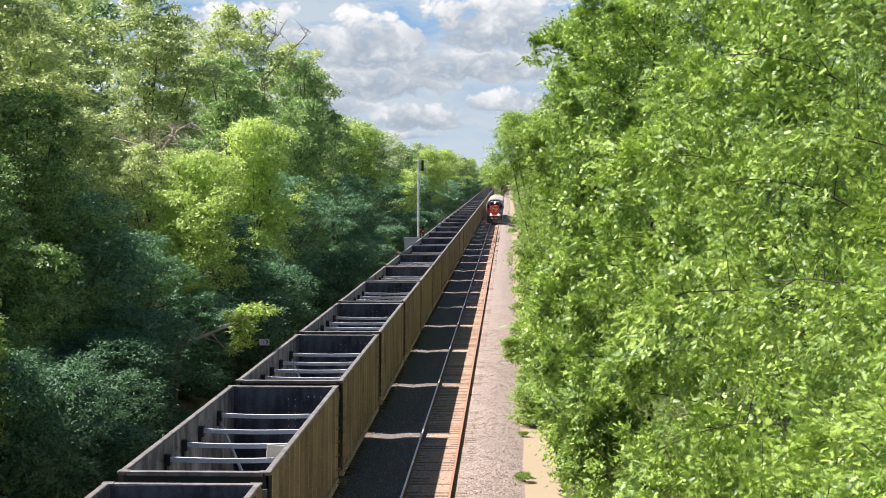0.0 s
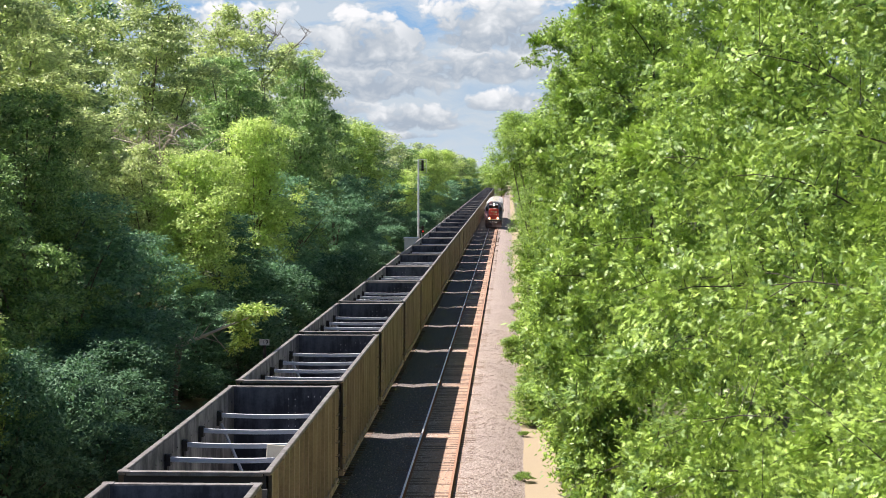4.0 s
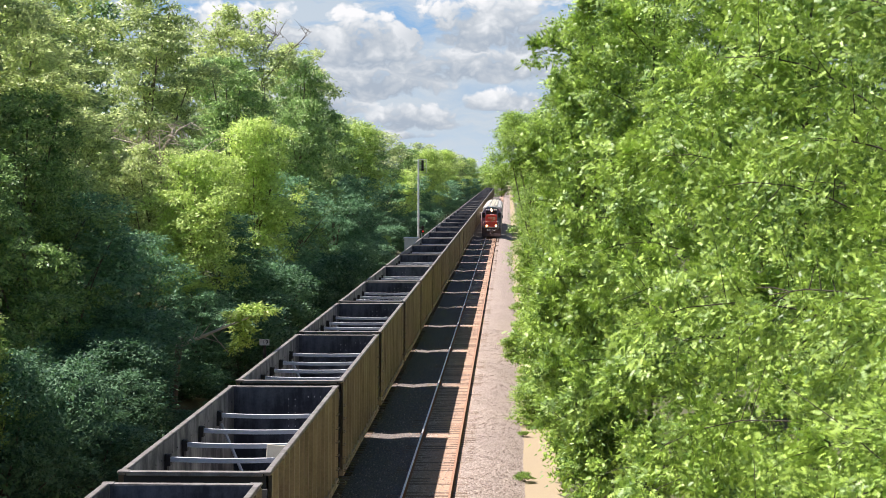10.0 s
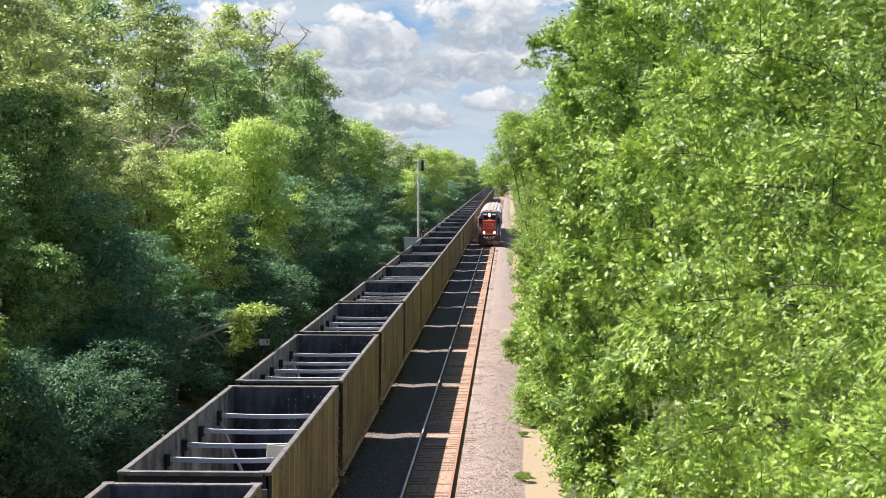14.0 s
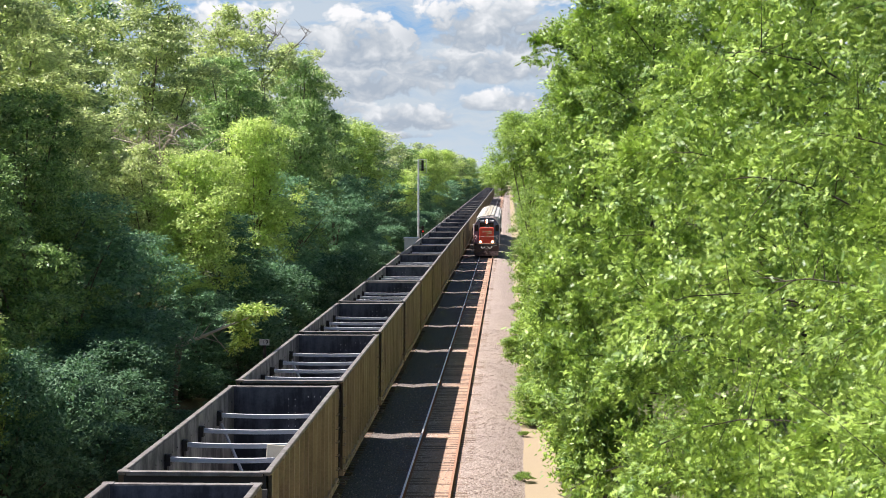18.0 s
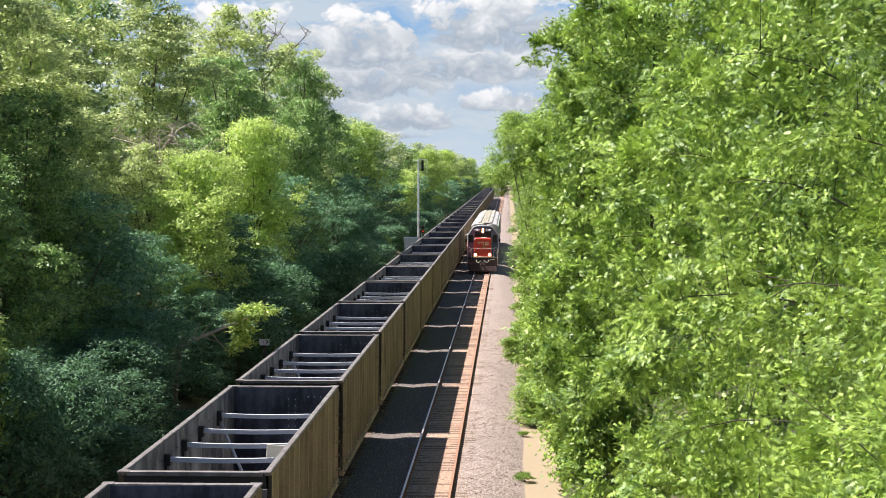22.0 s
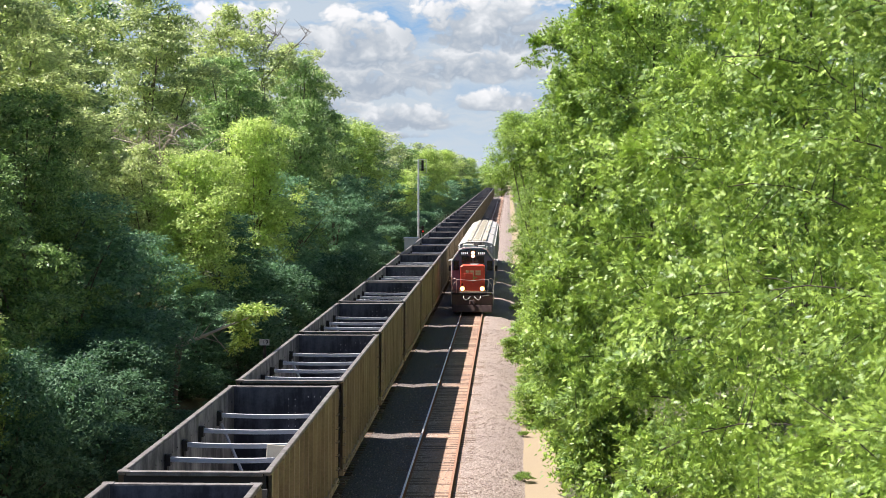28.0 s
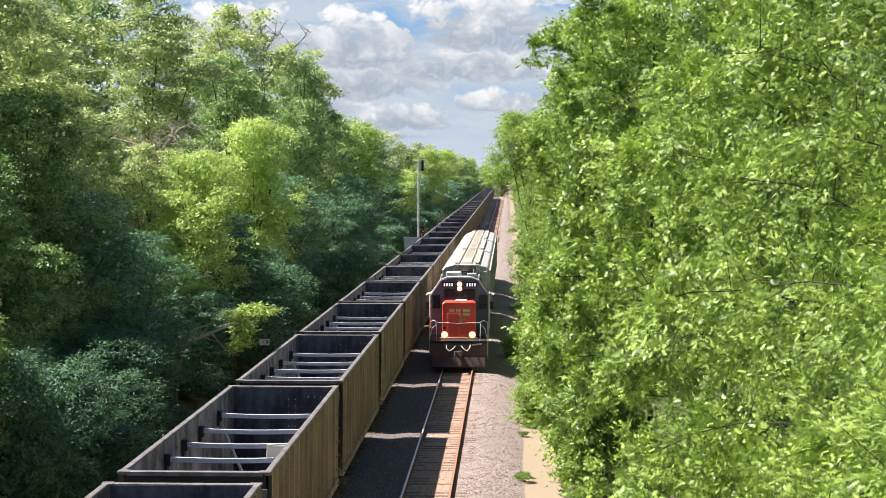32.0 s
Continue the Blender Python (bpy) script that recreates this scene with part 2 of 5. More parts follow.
def sky_mat():
    """Fair-weather cumulus banks with flat grey bases over pale blue, on a plain distant sheet."""
    n = Nodes("cumulus_sky")
    p = n.node("Mapping", Vector=n.co, Scale=(1 / 129.0, 1 / 129.0, 1 / 129.0))
    warp = n.node("TexNoise", "Color", (), Vector=p, Scale=1.3, Detail=5.0, Roughness=0.55)
    q = n.node("VectorMath", 0, ("ADD",), i0=p, i1=n.node("VectorMath", 0, ("SCALE",), i0=warp, Scale=0.5))
    x = n.node("SeparateXYZ", 0, (), i0=p)
    z = n.node("SeparateXYZ", 2, (), i0=p)
    puffs = None
    for scale, weight in ((2.2, 0.55), (5.0, 0.3), (11.0, 0.16)):
        puff = n.t.nodes.new("ShaderNodeTexVoronoi")
        puff.feature = "SMOOTH_F1"
        n.put(puff.inputs["Vector"], n.node("Mapping", Vector=q, Scale=(0.75, 1.0, 1.25)))
        puff.inputs["Scale"].default_value, puff.inputs["Smoothness"].default_value = scale, 0.5
        term = n.math("MULTIPLY", n.math("SUBTRACT", 0.42, puff.outputs["Distance"]), weight * 2.0)
        puffs = term if puffs is None else n.math("ADD", puffs, term)
    soft = n.math("SUBTRACT", n.node("TexNoise", "Fac", (), Vector=q, Scale=2.0, Detail=8.0, Roughness=0.6), 0.5)
    ragged = n.math("ADD", puffs, n.math("MULTIPLY", soft, 1.7))
    wisps = n.ramp(n.math("ADD", n.node("TexNoise", "Fac", (), Vector=n.node("Mapping", Vector=q, Scale=(0.5, 1.0, 2.2)), Scale=1.4, Detail=7.0, Roughness=0.6), 0.0), (0.32, 0.0), (0.58, 0.85))
    colour = n.ramp(n.math("DIVIDE", z, 4.0), (0.0, (0.6, 0.72, 0.77)), (0.28, (0.46, 0.6, 0.7)), (0.5, (0.42, 0.57, 0.7)), (0.78, (0.2, 0.45, 0.74)))
    colour = n.mix(wisps, colour, (0.64, 0.71, 0.71))
    for cx, base, wide, high in CLOUDS:
        across = n.math("DIVIDE", n.math("SUBTRACT", x, cx), wide)
        up = n.math("DIVIDE", n.math("SUBTRACT", z, base), high)
        down = n.math("MULTIPLY", n.math("MINIMUM", up, 0.0), -2.2)
        reach = n.math("ADD", n.math("MULTIPLY", across, across), n.math("ADD", n.math("POWER", n.math("MAXIMUM", up, 0.0), 2.0), n.math("POWER", down, 2.0)))
        body = n.math("ADD", n.math("SUBTRACT", 1.0, reach), n.math("MULTIPLY", ragged, 0.9))
        dens = n.ramp(body, (0.18, 0.0), (0.5, 1.0))
        tone = n.math("ADD", n.math("MULTIPLY", up, 0.62), n.math("ADD", 0.27, n.math("MULTIPLY", ragged, 0.6)))
        shade = n.ramp(tone, (0.0, (0.44, 0.51, 0.55)), (0.28, (0.6, 0.65, 0.65)), (0.55, (0.83, 0.86, 0.82)), (0.8, (1.0, 1.0, 0.93)))
        colour = n.mix(dens, colour, shade)
    n.done((0, 0, 0), 1.0, 0, 0.0)
    n.put(n.bsdf.inputs["Emission Color"], colour)
    n.put(n.bsdf.inputs["Emission Strength"], 0.5)
    return n.mat


# ---- building helpers ----
def link(name, bm, material, parent=None, label="", smooth=False, bevel=0.0):
    if bevel:
        edges = [e for e in bm.edges if len(e.link_faces) == 2 and e.calc_face_angle(0) > 0.6]
        bmesh.ops.bevel(bm, geom=edges, offset=bevel, segments=1, affect="EDGES", clamp_overlap=True)
    me = bpy.data.meshes.new(name)
    bm.to_mesh(me)
    bm.free()
    me.materials.append(material)
    if smooth:
        me.polygons.foreach_set("use_smooth", [True] * len(me.polygons))
    ob = new(name, me)
    ob.parent = parent
    if label:
        tagged(ob, label)
    return ob


def part(name, bm, material, parent, label="", smooth=False, bevel=0.0):
    """One bmesh as one mesh object under a thing or a part."""
    return link(name, bm, material, parent, label, smooth, bevel)


def share(ob, m, parent=None):
    """Another object on the same mesh."""
    o = new(ob.name.split(".")[0], ob.data)
    o.parent = parent if parent else ob.parent
    o.matrix_basis = m
    return o


def empty(name, m=Matrix()):
    e = new(name)
    e.empty_display_size = 0.3
    e.matrix_basis = m
    return e


def box(bm, at, size, turn=(0, 0, 0), top=(1, 1), shift=(0, 0)):
    """A box round its middle; top: how much its upper face is scaled in x and y, shift: moved."""
    m = Matrix.Translation(at) @ Euler([radians(a) for a in turn]).to_matrix().to_4x4()
    r = bmesh.ops.create_cube(bm, size=1)["verts"]
    for v in r:
        k = top if v.co.z > 0 else (1, 1)
        d = shift if v.co.z > 0 else (0, 0)
        v.co = m @ Vector((v.co.x * size[0] * k[0] + d[0], v.co.y * size[1] * k[1] + d[1], v.co.z * size[2]))
    return bm


def rod(bm, a, b, r, r2=None, n=8):
    """A straight bar with round section from a to b."""
    a, b = Vector(a), Vector(b)
    m = Matrix.Translation((a + b) / 2) @ (b - a).to_track_quat("Z", "Y").to_matrix().to_4x4()
    bmesh.ops.create_cone(bm, cap_ends=True, segments=n, radius1=r, radius2=r if r2 is None else r2, depth=(b - a).length, matrix=m)
    return bm


def pipe(bm, pts, r, n=6):
    """A bent tube; r: one radius, or one for each point."""
    pts = [Vector(p) for p in pts]
    rs = [float(q) for q in r] if isinstance(r, (list, tuple)) else [r] * len(pts)
    rings = []
    for i, p in enumerate(pts):
        d = (pts[min(i + 1, len(pts) - 1)] - pts[max(i - 1, 0)]).normalized()
        side = d.cross(Vector((0.13, 0.31, 0.94))).normalized()
        up = side.cross(d)
        rings.append([bm.verts.new(p + rs[i] * (side * math.cos(k * math.tau / n) + up * math.sin(k * math.tau / n))) for k in range(n)])
    for a, b in zip(rings, rings[1:]):
        for k in range(n):
            bm.faces.new((a[k], a[(k + 1) % n], b[(k + 1) % n], b[k]))
    bm.faces.new(rings[0][::-1]), bm.faces.new(rings[-1])
    return bm


def prism(bm, outline, y0, y1):
    """An outline in x, z, drawn out from y0 to y1."""
    a = [bm.verts.new((x, y0, z)) for x, z in outline]
    b = [bm.verts.new((x, y1, z)) for x, z in outline]
    k = len(outline)
    for i in range(k):
        bm.faces.new((a[i], a[(i + 1) % k], b[(i + 1) % k], b[i]))
    bm.faces.new(a[::-1]), bm.faces.new(b)
    bmesh.ops.recalc_face_normals(bm, faces=bm.faces[:])
    return bm


def B():
    return bmesh.new()


# ---- sky, ground and tracks ----
def build_sky():
    bm = B()
    vs = [bm.verts.new(p) for p in ((-2600, 0, -60), (2600, 0, -60), (2600, 0, 1500), (-2600, 0, 1500))]
    bm.faces.new(vs)
    ob = link("backdrop", bm, sky_mat())
    ob.matrix_basis = pose(2.57, 4000, 10.2)
    return tagged(ob, "pale blue sky with drifting white cumulus clouds", "sky", kind="structure")


def bank(x, y):
    """Height of the ground: a shallow cutting with uneven banks."""
    left = min(max(-9.0 - x, 0.0) * 0.32, 3.6)
    right = min(max(x - 5.2, 0.0) * 0.42, 6.0)
    rough = noise.noise((x * 0.35, y * 0.35, 0.0)) * 0.14 * min(abs(x - 1) / 6, 1.0)
    return -0.62 + left + right + rough


def build_ground():
    xs = [-4800, -1500, -400, -120, -60] + [-40 + i * 1.0 for i in range(75)] + [60, 120, 400, 1500, 4800]
    ys = [-4800, -1200, -300, -80] + [-20 + i * 4 for i in range(90)] + [360 + i * 20 for i in range(20)] + [900, 1600, 4800]
    bm = B()
    grid = [[bm.verts.new((x, y, bank(x, y))) for x in xs] for y in ys]
    for r0, r1 in zip(grid, grid[1:]):
        for i in range(len(xs) - 1):
            bm.faces.new((r0[i], r0[i + 1], r1[i + 1], r1[i]))
    return tagged(link("ground", bm, M_GROUND, smooth=True), "bare sandy earth and weedy railway bank", "ground", kind="structure")


TRACKS = (0.0, -4.06)


def build_ballast():
    """The stone bed of both tracks, a little uneven."""
    prof = [(-8.3, -0.75), (-7.1, -0.36), (-6.2, -0.24), (-5.5, -0.185), (-4.06, -0.2), (-2.6, -0.19), (-2.0, -0.235), (-1.4, -0.175), (-1.0, -0.168), (-0.7, -0.176), (0, -0.172), (0.7, -0.174), (1.0, -0.168), (1.4, -0.175), (2.1, -0.24), (2.9, -0.5), (3.4, -0.72)]
    bm = B()
    rows = []
    y = -30.0
    while y < 900:
        rows.append([bm.verts.new((x, y, z + noise.noise((x * 1.3, y * 0.9, 3.0)) * (0.018 if -1.1 < x < 1.1 else 0.032))) for x, z in prof])
        y += 0.6 if 40 < y < 130 else 4.0
    for r0, r1 in zip(rows, rows[1:]):
        for i in range(len(prof) - 1):
            bm.faces.new((r0[i], r0[i + 1], r1[i + 1], r1[i]))
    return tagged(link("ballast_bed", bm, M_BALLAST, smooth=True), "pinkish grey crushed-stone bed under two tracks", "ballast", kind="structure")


def build_rails():
    foot = [(-0.07, -0.17), (0.07, -0.17), (0.07, -0.155), (0.012, -0.13), (0.012, -0.045), (0.036, -0.035), (0.036, -0.008), (-0.036, -0.008), (-0.036, -0.035), (-0.012, -0.045), (-0.012, -0.13), (-0.07, -0.155)]
    first = None
    for tx in TRACKS:
        for s in (-1, 1):
            if tx == TRACKS[0] and s == 1:
                continue
            m = pose(tx + s * 0.753, 0, 0)
            if first is None:
                first = link("rail", prism(B(), foot, -30, 900), M_RAIL_RUST)
                first.matrix_basis = m
                part("rail_head", prism(B(), [(-0.037, -0.0075), (0.037, -0.0075), (0.034, 0.0), (-0.034, 0.0)], -30, 900), M_RAIL_TOP, first, "polished steel running surface")
                tagged(first, "rusty steel rail with a polished top", "rail", "rails", "structure")
            else:
                copy_thing(first, m)
    # the outer rail of the open track is duller and rustier on top
    dull = link("rail", prism(B(), foot, -30, 900), M_RAIL_RUST)
    dull.matrix_basis = pose(TRACKS[0] + 0.753, 0, 0)
    part("rail_head", prism(B(), [(-0.037, -0.0075), (0.037, -0.0075), (0.034, 0.0), (-0.034, 0.0)], -30, 900), M_RAIL_DULL, dull, "dull rust-tinged running surface")
    tagged(dull, "rusty steel rail with a dull worn top", "rail", "rails", "structure")


# ---- trees ----
def np_mesh(name, verts, polys, material, parent=None):
    me = bpy.data.meshes.new(name)
    me.vertices.add(len(verts))
    me.vertices.foreach_set("co", np.ascontiguousarray(verts, dtype=np.float32).ravel())
    n, k = polys.shape
    me.loops.add(n * k)
    me.loops.foreach_set("vertex_index", np.ascontiguousarray(polys, dtype=np.int32).ravel())
    me.polygons.add(n)
    me.polygons.foreach_set("loop_start", np.arange(0, n * k, k, dtype=np.int32))
    me.polygons.foreach_set("loop_total", np.full(n, k, dtype=np.int32))
    me.update(calc_edges=True)
    me.materials.append(material)
    ob = new(name, me)
    ob.parent = parent
    return ob


def unit(v):
    return v / np.maximum(np.linalg.norm(v, axis=-1, keepdims=True), 1e-6)


def stamp(template, at, way, face, size, faces=None):
    """Copies of one small leaf template, its y along way and its z towards face."""
    y = unit(way)
    x = unit(np.cross(y, face))
    z = np.cross(x, y)
    frame3 = np.stack([x, y, z], axis=1) * size[:, None, None]
    verts = at[:, None, :] + np.einsum("vk,nkj->nvj", template, frame3)
    k = len(template)
    faces = np.arange(k).reshape(-1, 3) if faces is None else faces
    tris = (faces[None] + (np.arange(len(at)) * k)[:, None, None]).reshape(-1, 3)
    return verts.reshape(-1, 3), tris


LEAF = np.array([(-0.26, -0.42, 0.0), (0.26, -0.3, 0.06), (0.0, 0.62, -0.04)])


def frond_template(pairs, w0):
    """A feathered leaf: paired pointed leaflets along one drooping stalk, and a last one at its tip."""
    stalk = [(0, 0.08 + 0.84 * i / pairs, -0.16 * (0.08 + 0.84 * i / pairs) ** 2) for i in range(pairs + 1)]
    verts, faces = list(stalk), []
    for i in range(pairs):
        y = stalk[i][1]
        w = w0 * (1 - 0.5 * abs(y - 0.42))
        for s in (-1, 1):
            faces.append((i, i + 1, len(verts)) if s > 0 else (i + 1, i, len(verts)))
            verts.append((s * w, y + 0.16, stalk[i][2] - 0.05 + 0.02 * s))
    verts += [(w0 * 0.3, 0.98, -0.17), (0, 0.95 + w0 * 0.9, -0.24)]
    faces.append((pairs, len(verts) - 2, len(verts) - 1))
    return np.array(verts), np.array(faces)


FROND, FROND_FAR = frond_template(4, 0.29), frond_template(3, 0.34)


def bulges(rng, lobes, each=7):
    """Smaller bulges on the outside of each lobe, so that the crown has crevices."""
    out = []
    for x, y, z, a, b, c in lobes:
        d = unit(rng.normal(size=(each, 3)))
        d[:, 2] = np.where(d[:, 2] < -0.4, -d[:, 2], d[:, 2])
        for k in d:
            r = rng.uniform(0.26, 0.5)
            out.append((x + k[0] * a * 0.78, y + k[1] * b * 0.78, z + k[2] * c * 0.78, a * r, b * r, c * r))
    return out


def crown_points(rng, lobes, clumps, inner=0.72):
    """Clump centres on the outer shells of overlapping lobes, and their outward ways."""
    c = np.array([l[:3] for l in lobes])
    r = np.array([l[3:6] for l in lobes])
    area = (r[:, 0] * r[:, 1] * r[:, 2]) ** (2 / 3)
    pick = rng.choice(len(lobes), size=clumps * 2, p=area / area.sum())
    d = unit(rng.normal(size=(clumps * 2, 3)))
    d[:, 2] = np.where(d[:, 2] < -0.55, -d[:, 2], d[:, 2])
    p = c[pick] + r[pick] * d * rng.uniform(0.6, 1.12, size=(clumps * 2, 1))
    q = np.linalg.norm((p[:, None, :] - c[None]) / r[None], axis=2)
    q[np.arange(len(p)), pick] = 9
    keep = q.min(axis=1) > inner
    return p[keep][:clumps], d[keep][:clumps]


def crown(rng, lobes, clumps, per, spread, size, material, name="crown", parent=None, core=0):
    small = bulges(rng, lobes)
    p, d = crown_points(rng, small, clumps)
    n = len(p) * per
    out = np.repeat(d, per, axis=0)
    off = rng.normal(size=(n, 3)) * spread * np.array([1, 1, 0.4])
    at = np.repeat(p, per, axis=0) + off
    face = unit(out * 0.6 + np.array([-0.2, 0, 0.6]) + rng.normal(size=(n, 3)) * 0.42)
    way = unit(off / spread + out + rng.normal(size=(n, 3)) * 0.8 - np.array([0, 0, 0.5]))
    v, q = stamp(LEAF, at, way, face, size * rng.uniform(0.6, 1.35, size=n))
    if core:
        # larger leaves inside the lobes, which close the view to the trunk
        c, r = np.array([l[:3] for l in lobes]), np.array([l[3:6] for l in lobes])
        k = rng.integers(0, len(lobes), core)
        inside = c[k] + r[k] * unit(rng.normal(size=(core, 3))) * rng.uniform(0.15, 0.62, size=(core, 1))
        w, f = stamp(LEAF, inside, rng.normal(size=(core, 3)), unit(rng.normal(size=(core, 3)) + np.array([0, 0, 0.6])), rng.uniform(0.22, 0.4, size=core))
        v, q = np.concatenate([v, w]), np.concatenate([q, f + len(v)])
    return np_mesh(name, v, q, material, parent)


def trunk_mesh(rng, height, r, lobes, forks=5, lean=0.03):
    bm = B()
    bend = rng.normal(size=2) * lean * height
    pts = [(bend[0] * (k / 6) ** 2, bend[1] * (k / 6) ** 2, -0.4 + (height + 0.4) * k / 6) for k in range(7)]
    pipe(bm, pts, [r * (1.35 if k == 0 else 1) * (1 - 0.13 * k) for k in range(7)], 8)
    order = rng.permutation(len(lobes))[:forks]
    for i in order:
        l = lobes[i]
        k = int(min(max((l[2] - 1.5) / height * 6 * 0.75, 1), 5))
        a, b = Vector(pts[k]), Vector(l[:3])
        mid = a.lerp(b, 0.5) + Vector((0, 0, -0.08 * (b - a).length))
        tip = b + (b - a).normalized() * min(l[3], l[5]) * 0.6
        pipe(bm, [a, mid, b, tip], [r * 0.42, r * 0.3, r * 0.17, r * 0.05], 6)
    return bm


def build_tree(name, seed, height, radius, low, leaf, clumps, per=14, size=0.3, spread=0.36, lobe_count=16, slim=1.0, label=""):
    """A tree of the wood edge: trunk with forking limbs and a lumpy crown, green nearly to the ground."""
    rng = np.random.default_rng(seed)
    root = empty(name)
    lobes = []
    for i in range(lobe_count):
        f = (i + 0.5) / lobe_count
        z = low + (height - low) * f
        wide = radius * max(math.sin(math.pi * min(max(0.2 + 0.7 * f, 0), 1)) ** 0.6, 0.45)
        a = i * 2.4 + rng.uniform(-0.5, 0.5)
        off = wide * rng.uniform(0.35, 0.68)
        rr = max(wide * rng.uniform(0.34, 0.56), 0.8)
        top = height - rr * 0.75
        lobes.append((math.cos(a) * off, math.sin(a) * off, min(z, top), rr * slim, rr * slim, rr * rng.uniform(0.65, 0.95)))
    for i in range(6):
        z = low + (height - low) * (i + 0.4) / 6.5
        lobes.append((0, 0, z, radius * 0.5, radius * 0.5, (height - low) / 9))
    lobes.append((0, 0, height - radius * 0.3, radius * 0.34, radius * 0.34, radius * 0.3))
    part("trunk", trunk_mesh(rng, height * 0.72, 0.08 + height * 0.008, lobes, 8), M_BARK, root, smooth=True)
    crown(rng, lobes, clumps, per, spread, size, leaf, "crown", root, core=clumps)
    return tagged(root, label, "tree", "trees of the wood edge")


def put_tree(kind, x, y, turn=0, scale=1.0, tall=1.0):
    m = pose(x, y, bank(x, y) - 0.05, 0, 0, turn) @ Matrix.Diagonal((scale, scale, scale * tall, 1))
    t = copy_thing(kind, m)
    t.matrix_basis = m
    return t


# ---- the standing coal train ----
CAR_PITCH, CAR_FIRST = 16.18, 44.1


def wheelset(name, parent, y, gear=M_BLACK):
    """Axle with two flanged wheels, rolling about x."""
    bm = B()
    rod(bm, (-0.95, 0, 0), (0.95, 0, 0), 0.08, n=10)
    for s in (-1, 1):
        rod(bm, (s * 0.69, 0, 0), (s * 0.825, 0, 0), 0.455, n=20)
        rod(bm, (s * 0.665, 0, 0), (s * 0.69, 0, 0), 0.485, n=20)
        rod(bm, (s * 0.825, 0, 0), (s * 0.84, 0, 0), 0.17, n=10)
    ob = part(name, bm, gear, parent)
    ob.matrix_basis = pose(0, y, 0.456)
    return ob


def side_frame(parent, y, x, base=1.78):
    """Cast side frame of a bogie with its spring nest and bearing caps."""
    bm = B()
    pts = [(-base / 2 - 0.2, 0.5), (-base / 2 + 0.15, 0.72), (0.0, 0.78), (base / 2 - 0.15, 0.72), (base / 2 + 0.2, 0.5), (base / 2 - 0.25, 0.42), (0.35, 0.22), (-0.35, 0.22), (-base / 2 + 0.25, 0.42)]
    a = [bm.verts.new((x - 0.06, y + p, z)) for p, z in pts]
    b = [bm.verts.new((x + 0.06, y + p, z)) for p, z in pts]
    for i in range(len(pts)):
        j = (i + 1) % len(pts)
        bm.faces.new((a[i], a[j], b[j], b[i]))
    bm.faces.new(a[::-1]), bm.faces.new(b)
    bmesh.ops.recalc_face_normals(bm, faces=bm.faces[:])
    for k in (-0.12, 0.12):
        rod(bm, (x, y + k, 0.28), (x, y + k, 0.6), 0.09, n=8)
    for k in (-base / 2, base / 2):
        rod(bm, (x - 0.1, y + k, 0.456), (x + 0.12, y + k, 0.456), 0.13, n=8)
    return part("side_frame", bm, M_BLACK, parent)


def coupler(parent, y, way, material=None):
    bm = B()
    box(bm, (0, y - way * 0.1, 0.86), (0.16, 0.7, 0.18))
    box(bm, (0.05, y + way * 0.3, 0.86), (0.3, 0.24, 0.3), (0, 0, 20 * way))
    box(bm, (-0.13, y + way * 0.38, 0.86), (0.1, 0.2, 0.26), (0, 0, -15 * way))
    rod(bm, (0.1, y + way * 0.3, 0.72), (0.1, y + way * 0.3, 1.06), 0.045)
    return part("coupler", bm, material or M_BLACK, parent, bevel=0.012)


